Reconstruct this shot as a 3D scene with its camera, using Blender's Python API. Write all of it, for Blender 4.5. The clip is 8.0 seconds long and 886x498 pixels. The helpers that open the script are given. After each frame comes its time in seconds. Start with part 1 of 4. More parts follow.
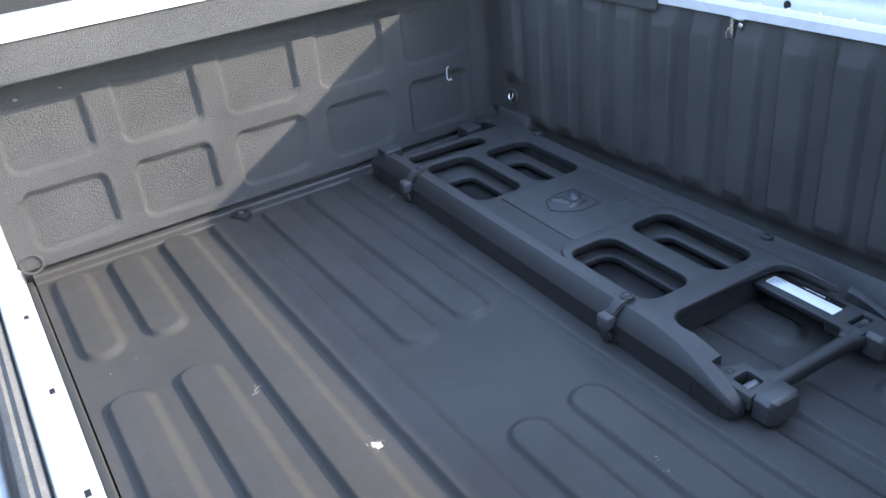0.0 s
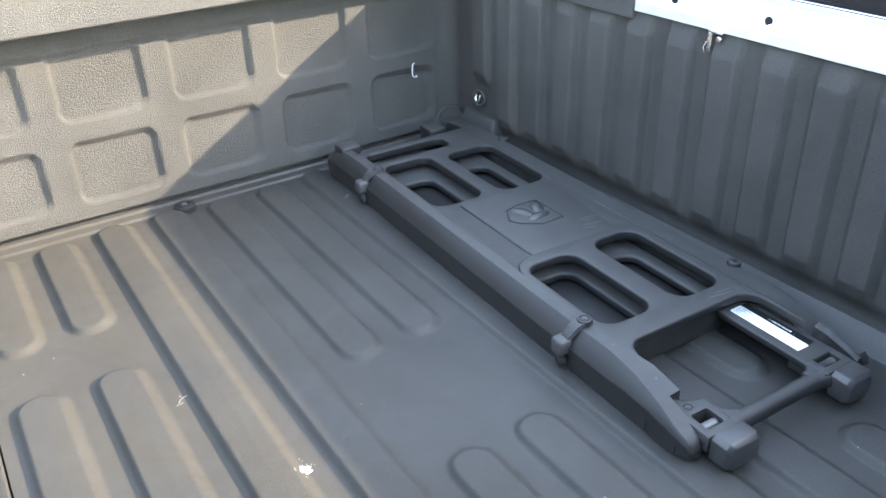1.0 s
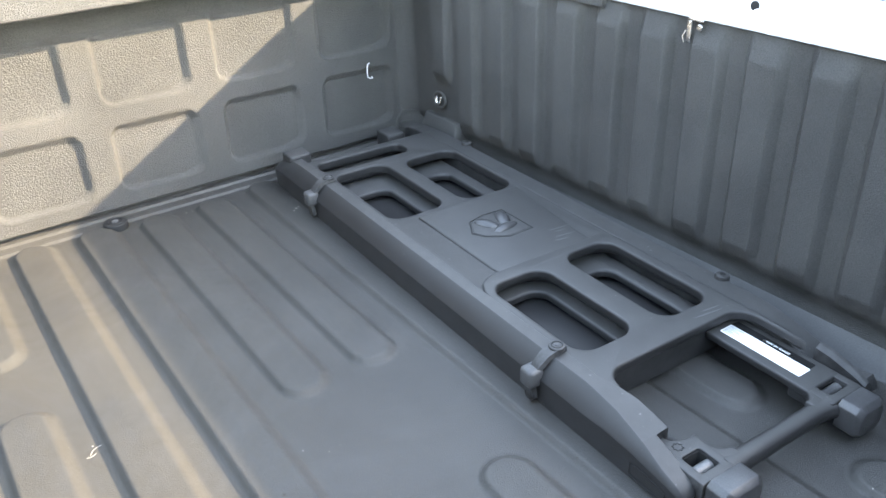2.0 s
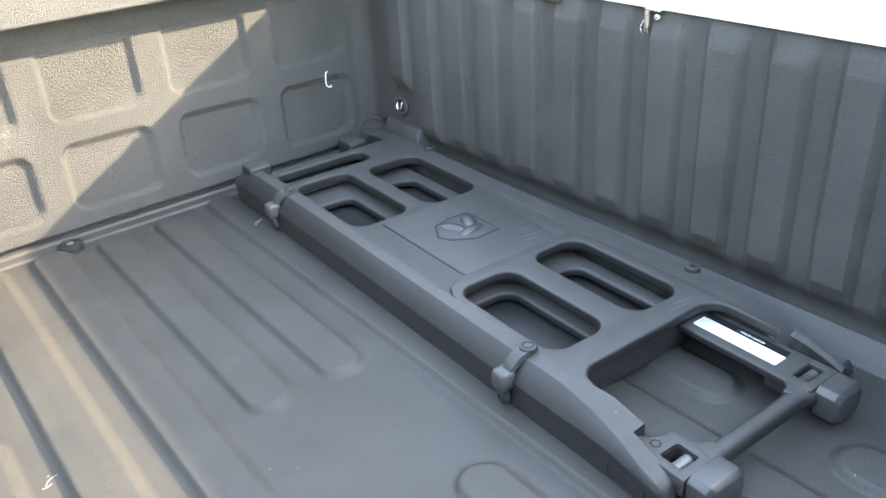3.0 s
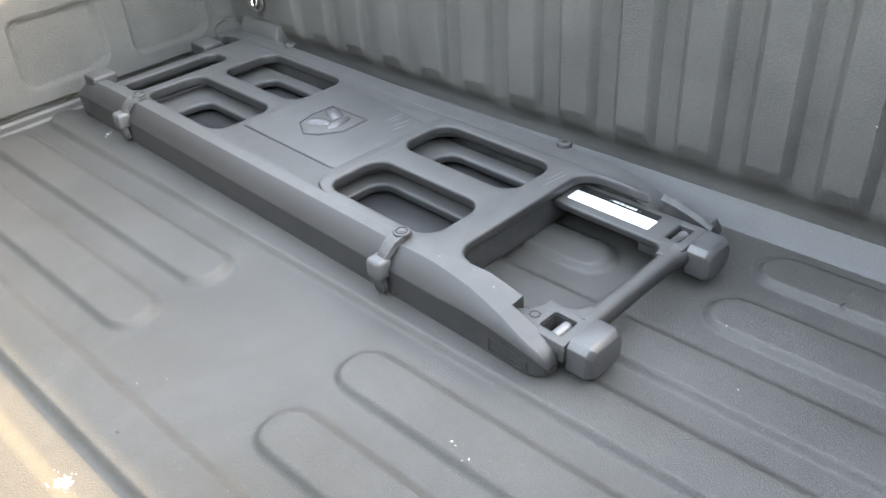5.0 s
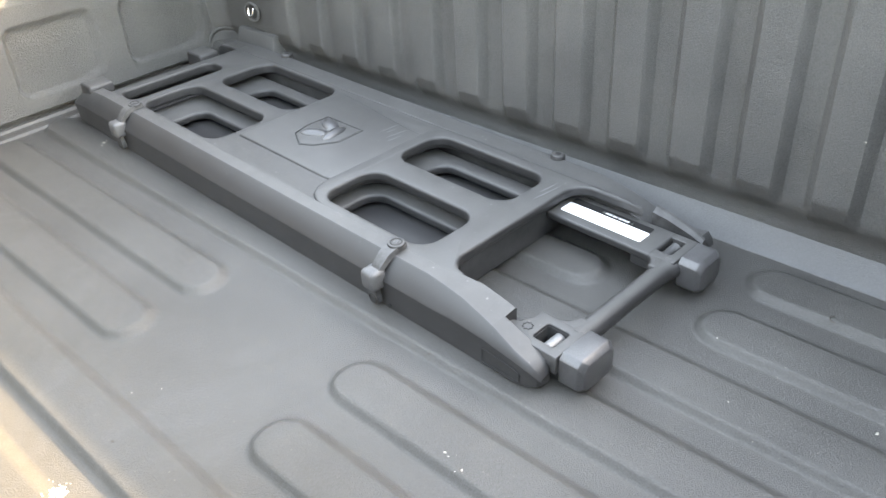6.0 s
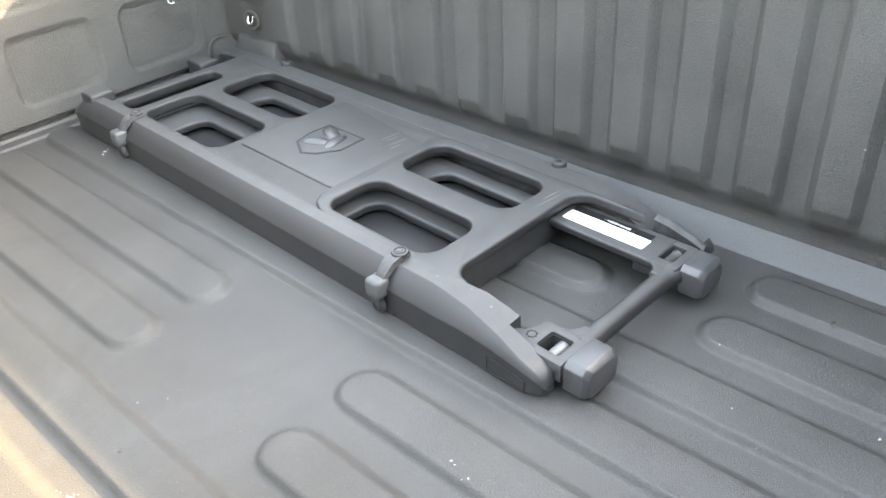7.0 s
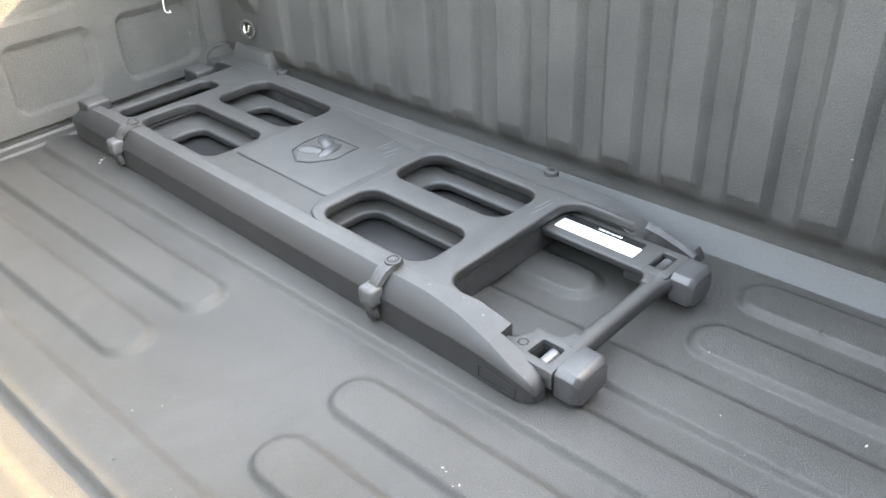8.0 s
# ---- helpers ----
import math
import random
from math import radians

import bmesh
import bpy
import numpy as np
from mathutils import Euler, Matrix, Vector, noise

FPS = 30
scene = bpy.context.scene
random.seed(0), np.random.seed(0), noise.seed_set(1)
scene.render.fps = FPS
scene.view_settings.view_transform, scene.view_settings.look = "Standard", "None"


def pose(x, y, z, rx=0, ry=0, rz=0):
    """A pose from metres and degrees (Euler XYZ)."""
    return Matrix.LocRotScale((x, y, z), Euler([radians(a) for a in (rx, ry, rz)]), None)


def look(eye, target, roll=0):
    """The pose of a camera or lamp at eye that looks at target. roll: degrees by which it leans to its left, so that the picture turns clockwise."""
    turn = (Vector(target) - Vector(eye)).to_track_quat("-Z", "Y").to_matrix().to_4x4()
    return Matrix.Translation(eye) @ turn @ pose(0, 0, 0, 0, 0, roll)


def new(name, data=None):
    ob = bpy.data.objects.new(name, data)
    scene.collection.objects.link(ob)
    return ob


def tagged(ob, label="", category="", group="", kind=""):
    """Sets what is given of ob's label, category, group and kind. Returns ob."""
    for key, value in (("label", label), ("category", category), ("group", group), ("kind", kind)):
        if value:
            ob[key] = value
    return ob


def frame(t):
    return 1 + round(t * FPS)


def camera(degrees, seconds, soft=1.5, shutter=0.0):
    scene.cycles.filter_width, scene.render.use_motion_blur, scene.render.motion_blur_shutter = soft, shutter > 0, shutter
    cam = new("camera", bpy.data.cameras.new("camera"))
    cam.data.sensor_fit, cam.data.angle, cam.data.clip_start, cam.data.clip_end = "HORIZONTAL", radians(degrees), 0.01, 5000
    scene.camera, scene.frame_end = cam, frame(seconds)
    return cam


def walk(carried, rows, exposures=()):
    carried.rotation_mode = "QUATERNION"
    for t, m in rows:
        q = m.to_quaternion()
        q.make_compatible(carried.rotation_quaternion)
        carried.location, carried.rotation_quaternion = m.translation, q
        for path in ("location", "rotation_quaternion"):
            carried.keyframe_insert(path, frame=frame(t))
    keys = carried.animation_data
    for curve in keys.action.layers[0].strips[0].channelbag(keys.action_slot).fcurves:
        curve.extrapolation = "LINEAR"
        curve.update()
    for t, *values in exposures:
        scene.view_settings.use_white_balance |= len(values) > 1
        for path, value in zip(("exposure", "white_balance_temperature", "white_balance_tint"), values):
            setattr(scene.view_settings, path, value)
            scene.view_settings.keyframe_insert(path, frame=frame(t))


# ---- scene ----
cam = camera(56.8, 8.0, shutter=0.18)
PATH = [
    (0, (0.141, 0.217, 0.923), (1.002, 1.737, -0.052), -6.4),
    (0.5, (0.172, 0.271, 0.914), (1.067, 1.762, -0.075), -2.5),
    (1, (0.218, 0.288, 0.895), (1.144, 1.759, -0.094), -2.0),
    (1.2, (0.250, 0.310, 0.882), (1.187, 1.771, -0.106), -2.0),
    (2.5, (0.353, 0.426, 0.8), (1.358, 1.863, -0.161), -2.8),
    (3, (0.36, 0.413, 0.792), (1.401, 1.833, -0.158), -3.9),
    (3.5, (0.384, 0.417, 0.773), (1.482, 1.767, -0.213), -5.1),
    (4, (0.401, 0.413, 0.745), (1.545, 1.625, -0.36), -4.4),
    (4.5, (0.393, 0.411, 0.718), (1.55, 1.588, -0.413), -4.3),
    (6, (0.388, 0.406, 0.73), (1.567, 1.575, -0.385), -3.5),
    (6.5, (0.38, 0.412, 0.739), (1.565, 1.579, -0.373), -3.5),
    (7, (0.38, 0.413, 0.74), (1.57, 1.577, -0.369), -3.6),
    (7.5, (0.382, 0.407, 0.744), (1.576, 1.57, -0.36), -3.7),
    (8, (0.38, 0.402, 0.749), (1.579, 1.567, -0.348), -3.5),
]
LIGHT = [(0, 3.24, 6900, 14), (0.5, 4.05, 7750, 14), (1, 4.1, 8500, 12), (2.5, 4.53, 9200, 12), (3.5, 4.5, 9600, 12), (4.5, 5.06, 11500, 14), (8, 5.23, 12300, 15)]
walk(cam, [(t, look(eye, target, roll)) for t, eye, target, roll in PATH], LIGHT)

# ---- world and sun ----
world = bpy.data.worlds.new("world")
scene.world = world
world.use_nodes = True
wn = world.node_tree.nodes
wl = world.node_tree.links
SUN_WAY = Vector((1.0, -0.66, 0.606)).normalized()
sky = wn.new("ShaderNodeTexSky")
sky.sky_type = "NISHITA"
sky.sun_disc = False
sky.sun_elevation = math.asin(SUN_WAY.z)
sky.sun_rotation = math.atan2(SUN_WAY.x, SUN_WAY.y)
sky.air_density = 1.0
sky.dust_density = 0.5
bg = wn["Background"]
bg.inputs["Strength"].default_value = 0.15
wl.new(sky.outputs["Color"], bg.inputs["Color"])

sun_data = bpy.data.lights.new("sun", "SUN")
sun_data.energy = 1.04
sun_data.angle = radians(0.6)
sun_data.color = (1.0, 0.965, 0.87)
sun = new("sun", sun_data)
sun.matrix_world = look((4, -3, 4), Vector((4, -3, 4)) - SUN_WAY)


# ---- materials ----
def node_material(name):
    m = bpy.data.materials.new(name)
    m.use_nodes = True
    nt = m.node_tree
    return m, nt, nt.nodes["Principled BSDF"]


def add(nt, kind, **inputs):
    n = nt.nodes.new(kind)
    for key, value in inputs.items():
        n.inputs[key].default_value = value
    return n


def surface(name, dark, light, rough=0.5, grain=300.0, bump=0.3, depth=0.001, patch=6.0, metal=0.0, specular=0.5, dust=None, dust_amount=0.0, dust_sun_fade=None, rough_vary=0.12, coat=0.0, worn=None, edge=None, pebble=None, top_light_dust=None, specks=0.0, powder=0.0):
    """A plain material with two scales of colour, a fine relief and, where wanted, dust and painted top light."""
    m, nt, p = node_material(name)
    co = nt.nodes.new("ShaderNodeTexCoord")
    big = add(nt, "ShaderNodeTexNoise", Scale=patch, Detail=6.0, Roughness=0.65)
    fine = add(nt, "ShaderNodeTexNoise", Scale=grain, Detail=4.0, Roughness=0.68)
    nt.links.new(co.outputs["Object"], big.inputs["Vector"])
    nt.links.new(co.outputs["Object"], fine.inputs["Vector"])
    mixf = add(nt, "ShaderNodeMath")
    mixf.operation = "MULTIPLY_ADD"
    mixf.inputs[1].default_value = 0.62
    nt.links.new(fine.outputs["Fac"], mixf.inputs[0])
    lower = add(nt, "ShaderNodeMath")
    lower.operation = "MULTIPLY"
    lower.inputs[1].default_value = 0.38
    nt.links.new(big.outputs["Fac"], lower.inputs[0])
    nt.links.new(lower.outputs[0], mixf.inputs[2])
    ramp = nt.nodes.new("ShaderNodeValToRGB")
    ramp.color_ramp.elements[0].position, ramp.color_ramp.elements[1].position = 0.32, 0.68
    ramp.color_ramp.elements[0].color = (*dark, 1)
    ramp.color_ramp.elements[1].color = (*light, 1)
    nt.links.new(mixf.outputs[0], ramp.inputs["Fac"])
    colour = ramp.outputs["Color"]
    if dust:
        cloud = add(nt, "ShaderNodeTexNoise", Scale=3.1, Detail=8.0, Roughness=0.7, Distortion=0.6)
        nt.links.new(co.outputs["Object"], cloud.inputs["Vector"])
        dr = nt.nodes.new("ShaderNodeMapRange")
        dr.inputs["From Min"].default_value, dr.inputs["From Max"].default_value = 0.38, 0.72
        dr.inputs["To Max"].default_value = dust_amount
        nt.links.new(cloud.outputs["Fac"], dr.inputs["Value"])
        if dust_sun_fade:
            # dust fades along X; its colour also paints the sunlit side warmer
            along = nt.nodes.new("ShaderNodeSeparateXYZ")
            nt.links.new(co.outputs["Object"], along.inputs["Vector"])
            fade = nt.nodes.new("ShaderNodeMapRange")
            fade.interpolation_type = "SMOOTHSTEP"
            fade.inputs["From Min"].default_value, fade.inputs["From Max"].default_value = dust_sun_fade[0], dust_sun_fade[1]
            fade.inputs["To Min"].default_value, fade.inputs["To Max"].default_value = dust_amount, dust_sun_fade[2]
            nt.links.new(along.outputs["X"], fade.inputs["Value"])
            nt.links.new(fade.outputs["Result"], dr.inputs["To Max"])
            dr.inputs["From Min"].default_value = 0.15
        mix = nt.nodes.new("ShaderNodeMix")
        mix.data_type = "RGBA"
        nt.links.new(dr.outputs["Result"], mix.inputs["Factor"])
        nt.links.new(colour, mix.inputs["A"])
        mix.inputs["B"].default_value = (*dust, 1)
        colour = mix.outputs["Result"]
    if top_light_dust:
        # paler where it faces up: top light put into the colour, with dust
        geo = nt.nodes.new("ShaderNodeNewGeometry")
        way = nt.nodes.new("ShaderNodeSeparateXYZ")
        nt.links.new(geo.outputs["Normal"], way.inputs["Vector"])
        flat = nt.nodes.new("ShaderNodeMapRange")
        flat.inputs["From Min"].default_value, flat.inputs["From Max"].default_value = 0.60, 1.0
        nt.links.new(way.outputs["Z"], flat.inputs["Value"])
        top_noise = add(nt, "ShaderNodeTexNoise", Scale=9.0, Detail=8.0, Roughness=0.72)
        nt.links.new(co.outputs["Object"], top_noise.inputs["Vector"])
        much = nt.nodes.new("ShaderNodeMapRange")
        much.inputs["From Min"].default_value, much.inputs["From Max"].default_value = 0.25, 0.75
        much.inputs["To Min"].default_value, much.inputs["To Max"].default_value = top_light_dust[1] * 0.6, top_light_dust[1]
        nt.links.new(top_noise.outputs["Fac"], much.inputs["Value"])
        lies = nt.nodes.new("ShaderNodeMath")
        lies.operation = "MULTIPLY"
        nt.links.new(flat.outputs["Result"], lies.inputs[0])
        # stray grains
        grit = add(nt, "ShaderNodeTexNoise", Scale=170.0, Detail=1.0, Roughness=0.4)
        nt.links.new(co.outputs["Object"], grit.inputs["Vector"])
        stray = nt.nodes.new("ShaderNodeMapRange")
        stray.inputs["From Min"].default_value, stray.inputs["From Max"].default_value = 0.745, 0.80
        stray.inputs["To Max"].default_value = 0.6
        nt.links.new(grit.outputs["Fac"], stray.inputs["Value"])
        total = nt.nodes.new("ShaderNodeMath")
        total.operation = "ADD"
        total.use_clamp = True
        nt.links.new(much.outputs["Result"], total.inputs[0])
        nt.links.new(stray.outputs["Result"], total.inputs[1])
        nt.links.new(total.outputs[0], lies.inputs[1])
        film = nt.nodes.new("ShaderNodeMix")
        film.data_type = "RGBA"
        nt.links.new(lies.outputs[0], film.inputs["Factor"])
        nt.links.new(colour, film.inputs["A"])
        film.inputs["B"].default_value = (*top_light_dust[0], 1)
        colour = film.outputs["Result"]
    if specks:
        crumbs = add(nt, "ShaderNodeTexNoise", Scale=260.0, Detail=1.5, Roughness=0.45)
        nt.links.new(co.outputs["Object"], crumbs.inputs["Vector"])
        few = nt.nodes.new("ShaderNodeMapRange")
        few.inputs["From Min"].default_value, few.inputs["From Max"].default_value = 0.73, 0.80
        few.inputs["To Max"].default_value = specks
        nt.links.new(crumbs.outputs["Fac"], few.inputs["Value"])
        dot = nt.nodes.new("ShaderNodeMix")
        dot.data_type = "RGBA"
        nt.links.new(few.outputs["Result"], dot.inputs["Factor"])
        nt.links.new(colour, dot.inputs["A"])
        dot.inputs["B"].default_value = (0.24, 0.22, 0.18, 1)
        colour = dot.outputs["Result"]
    if worn:
        xyz = nt.nodes.new("ShaderNodeSeparateXYZ")
        nt.links.new(co.outputs["Object"], xyz.inputs["Vector"])
        high = nt.nodes.new("ShaderNodeMapRange")
        high.inputs["From Min"].default_value, high.inputs["From Max"].default_value = 0.0042, 0.0088
        high.inputs["To Max"].default_value = 0.06
        nt.links.new(xyz.outputs["Z"], high.inputs["Value"])
        spots = add(nt, "ShaderNodeTexNoise", Scale=24.0, Detail=7.0, Roughness=0.75)
        nt.links.new(co.outputs["Object"], spots.inputs["Vector"])
        cut = nt.nodes.new("ShaderNodeMapRange")
        cut.inputs["From Min"].default_value, cut.inputs["From Max"].default_value = 0.46, 0.72
        nt.links.new(spots.outputs["Fac"], cut.inputs["Value"])
        both = nt.nodes.new("ShaderNodeMath")
        both.operation = "MULTIPLY"
        nt.links.new(high.outputs["Result"], both.inputs[0])
        nt.links.new(cut.outputs["Result"], both.inputs[1])
        rub = nt.nodes.new("ShaderNodeMix")
        rub.data_type = "RGBA"
        nt.links.new(both.outputs[0], rub.inputs["Factor"])
        nt.links.new(colour, rub.inputs["A"])
        rub.inputs["B"].default_value = (*worn, 1)
        colour = rub.outputs["Result"]
    if edge:
        geo = nt.nodes.new("ShaderNodeNewGeometry")
        sharp = nt.nodes.new("ShaderNodeMapRange")
        sharp.inputs["From Min"].default_value, sharp.inputs["From Max"].default_value = 0.53, 0.64
        nt.links.new(geo.outputs["Pointiness"], sharp.inputs["Value"])
        rubbed = add(nt, "ShaderNodeTexNoise", Scale=38.0, Detail=6.0, Roughness=0.7)
        nt.links.new(co.outputs["Object"], rubbed.inputs["Vector"])
        some = nt.nodes.new("ShaderNodeMapRange")
        some.inputs["From Min"].default_value, some.inputs["From Max"].default_value = 0.36, 0.62
        some.inputs["To Max"].default_value = 0.35
        nt.links.new(rubbed.outputs["Fac"], some.inputs["Value"])
        where = nt.nodes.new("ShaderNodeMath")
        where.operation = "MULTIPLY"
        nt.links.new(sharp.outputs["Result"], where.inputs[0])
        nt.links.new(some.outputs["Result"], where.inputs[1])
        scr = add(nt, "ShaderNodeTexNoise", Scale=30.0, Detail=5.0, Roughness=0.75, Distortion=0.8)
        long = nt.nodes.new("ShaderNodeMapping")
        long.inputs["Scale"].default_value = (1.0, 9.0, 1.0)
        long.inputs["Rotation"].default_value = (0.0, 0.0, 0.35)
        nt.links.new(co.outputs["Object"], long.inputs["Vector"])
        nt.links.new(long.outputs["Vector"], scr.inputs["Vector"])
        line = nt.nodes.new("ShaderNodeMapRange")
        line.inputs["From Min"].default_value, line.inputs["From Max"].default_value = 0.66, 0.78
        line.inputs["To Max"].default_value = 0.30
        nt.links.new(scr.outputs["Fac"], line.inputs["Value"])
        most = nt.nodes.new("ShaderNodeMath")
        most.operation = "MAXIMUM"
        nt.links.new(where.outputs[0], most.inputs[0])
        nt.links.new(line.outputs["Result"], most.inputs[1])
        pale = nt.nodes.new("ShaderNodeMix")
        pale.data_type = "RGBA"
        nt.links.new(most.outputs[0], pale.inputs["Factor"])
        nt.links.new(colour, pale.inputs["A"])
        pale.inputs["B"].default_value = (*edge, 1)
        colour = pale.outputs["Result"]
    nt.links.new(colour, p.inputs["Base Color"])
    rr = nt.nodes.new("ShaderNodeMapRange")
    rr.inputs["To Min"].default_value, rr.inputs["To Max"].default_value = max(rough - rough_vary, 0.03), min(rough + rough_vary, 1)
    nt.links.new(big.outputs["Fac"], rr.inputs["Value"])
    nt.links.new(rr.outputs["Result"], p.inputs["Roughness"])
    p.inputs["Specular IOR Level"].default_value = specular
    if powder:
        # dust dulls the gloss
        dull = nt.nodes.new("ShaderNodeMath")
        dull.operation = "MULTIPLY_ADD"
        dull.use_clamp = True
        dull.inputs[1].default_value = powder
        nt.links.new(dr.outputs["Result"], dull.inputs[0])
        nt.links.new(rr.outputs["Result"], dull.inputs[2])
        nt.links.new(dull.outputs[0], p.inputs["Roughness"])
        shine = nt.nodes.new("ShaderNodeMapRange")
        shine.inputs["To Min"].default_value, shine.inputs["To Max"].default_value = specular, specular * 0.1
        nt.links.new(dr.outputs["Result"], shine.inputs["Value"])
        nt.links.new(shine.outputs["Result"], p.inputs["Specular IOR Level"])
    if bump:
        b = add(nt, "ShaderNodeBump", Strength=bump, Distance=depth)
        nt.links.new(fine.outputs["Fac"], b.inputs["Height"])
        nt.links.new(b.outputs["Normal"], p.inputs["Normal"])
        if pebble:
            # the moulded grain
            cells = add(nt, "ShaderNodeTexNoise", Scale=pebble[0], Detail=4.0, Roughness=0.66)
            nt.links.new(co.outputs["Object"], cells.inputs["Vector"])
            grains = add(nt, "ShaderNodeBump", Strength=1.0, Distance=pebble[1])
            nt.links.new(cells.outputs["Fac"], grains.inputs["Height"])
            nt.links.new(b.outputs["Normal"], grains.inputs["Normal"])
            nt.links.new(grains.outputs["Normal"], p.inputs["Normal"])
    p.inputs["Metallic"].default_value = metal
    p.inputs["Coat Weight"].default_value = coat
    return m


LINER = surface("textured bedliner", (0.026, 0.0255, 0.024), (0.100, 0.097, 0.092), 0.40, 330, 0.5, 0.0015, 5, dust=(0.140, 0.130, 0.115), dust_amount=0.25, specular=0.7, rough_vary=0.06, pebble=(300, 0.0062))
LINER_EAST = surface("finely textured bedliner", (0.023, 0.0226, 0.0218), (0.087, 0.085, 0.081), 0.50, 430, 0.5, 0.0012, 5, dust=(0.15, 0.14, 0.124), dust_amount=0.2, pebble=(420, 0.0026))
LINER_FLOOR = surface("worn bedliner floor", (0.0165, 0.0158, 0.015), (0.067, 0.0647, 0.0612), 0.325, 420, 0.8, 0.0010, 4, dust=(0.062, 0.0556, 0.0455), dust_amount=0.95, dust_sun_fade=(0.35, 1.0, 0.22), powder=0.6, specular=0.52, rough_vary=0.08, worn=(0.085, 0.081, 0.075), pebble=(480, 0.0012), specks=0.5)
# Cooler copy of the floor liner: the slope's sky sheen put into colour.
LINER_SKY_EDGE = surface("smooth sky-toned bedliner edge", (0.022, 0.0222, 0.023), (0.048, 0.0483, 0.049), 0.42, 300, 0.4, 0.0006, 7, dust=(0.075, 0.0748, 0.074), dust_amount=0.3, specular=0.55, pebble=(600, 0.0005))
PLASTIC = surface("black moulded plastic", (0.015, 0.0147, 0.015), (0.026, 0.0255, 0.026), 0.45, 900, 0.3, 0.0006, 14, specular=0.34, edge=(0.15, 0.148, 0.145), top_light_dust=((0.135, 0.132, 0.126), 0.36))
# Darker copy of the moulded plastic: shade below the windows put into colour.
PLASTIC_SHADED = surface("shaded black plastic", (0.015, 0.0147, 0.015), (0.028, 0.0275, 0.028), 0.5, 900, 0.3, 0.0006, 14, specular=0.3)
PLASTIC_FOOT = surface("scuffed dark plastic", (0.022, 0.022, 0.023), (0.062, 0.061, 0.062), 0.32, 500, 0.3, 0.0008, 30, specular=0.55, edge=(0.26, 0.26, 0.255))
RUBBER = surface("black rubber", (0.012, 0.012, 0.012), (0.026, 0.026, 0.026), 0.6, 600, 0.2, 0.0005, 20, specular=0.25)
PAINT = surface("white body paint", (0.62, 0.63, 0.64), (0.70, 0.70, 0.70), 0.28, 40, 0.0, 0, 4, specular=0.5, coat=0.4, rough_vary=0.06)
STEEL = surface("dull worn steel", (0.06, 0.06, 0.06), (0.13, 0.13, 0.13), 0.32, 300, 0.2, 0.0004, 90, specular=0.7)
METAL = surface("bright zinc steel", (0.62, 0.62, 0.62), (0.80, 0.80, 0.80), 0.25, 300, 0.1, 0.0003, 40, metal=1.0)
KNUCKLE = surface("worn pale grey plastic", (0.030, 0.030, 0.031), (0.078, 0.078, 0.078), 0.48, 400, 0.2, 0.0006, 45)
SCUFF = surface("pale scuffed plastic", (0.065, 0.065, 0.066), (0.12, 0.12, 0.12), 0.5, 900, 0.2, 0.0004, 120)
LABEL_WHITE = surface("white label film", (0.80, 0.80, 0.80), (0.88, 0.88, 0.88), 0.35, 200, 0.0, 0, 10)
LABEL_BLACK = surface("black label print", (0.008, 0.008, 0.008), (0.014, 0.014, 0.014), 0.6, 200, 0.0, 0, 10, specular=0.15)
GREY_PRINT = surface("grey label print", (0.10, 0.10, 0.11), (0.16, 0.16, 0.16), 0.4, 200, 0.0, 0, 10)
DEBRIS_WHITE = surface("dried white matter", (0.22, 0.20, 0.165), (0.46, 0.43, 0.375), 0.8, 300, 0.5, 0.001, 60)
DEBRIS_DARK = surface("dark leaf bit", (0.03, 0.025, 0.02), (0.06, 0.05, 0.04), 0.8, 300, 0.3, 0.001, 60)
GLASS_DARK = surface("dark glossy lid", (0.012, 0.013, 0.015), (0.02, 0.02, 0.022), 0.08, 100, 0.0, 0, 5, rough_vary=0.03)
ASPHALT = surface("asphalt", (0.035, 0.035, 0.036), (0.075, 0.073, 0.07), 0.9, 90, 0.8, 0.01, 0.6)


# ---- mesh helpers ----
def smooth_mesh(me, angle=35):
    me.polygons.foreach_set("use_smooth", [True] * len(me.polygons))
    me.set_sharp_from_angle(angle=radians(angle))


def part(name, bm, material, parent=None, label="", angle=35):
    me = bpy.data.meshes.new(name)
    bmesh.ops.recalc_face_normals(bm, faces=bm.faces[:])
    bm.to_mesh(me)
    bm.free()
    return mesh_part(name, me, material, parent, label, angle)


def mesh_part(name, me, material, parent=None, label="", angle=35):
    me.materials.clear()
    me.materials.append(material)
    smooth_mesh(me, angle)
    ob = new(name, me)
    if parent:
        ob.parent = parent
    if label:
        tagged(ob, label)
    return ob


def empty(name, m):
    ob = new(name)
    ob.matrix_basis = m
    ob.empty_display_size = 0.05
    return ob


def box(bm, x0, x1, y0, y1, z0, z1, bevel=0.0, segments=2, m=None):
    """A box with rounded edges, added to bm."""
    made = bmesh.ops.create_cube(bm, size=1.0)["verts"]
    bmesh.ops.scale(bm, vec=(x1 - x0, y1 - y0, z1 - z0), verts=made)
    bmesh.ops.translate(bm, vec=((x0 + x1) / 2, (y0 + y1) / 2, (z0 + z1) / 2), verts=made)
    if m:
        bmesh.ops.transform(bm, matrix=m, verts=made)
    if bevel:
        edges = list({e for v in made for e in v.link_edges})
        bmesh.ops.bevel(bm, geom=edges, offset=bevel, segments=segments, affect="EDGES", profile=0.5)
    return bm


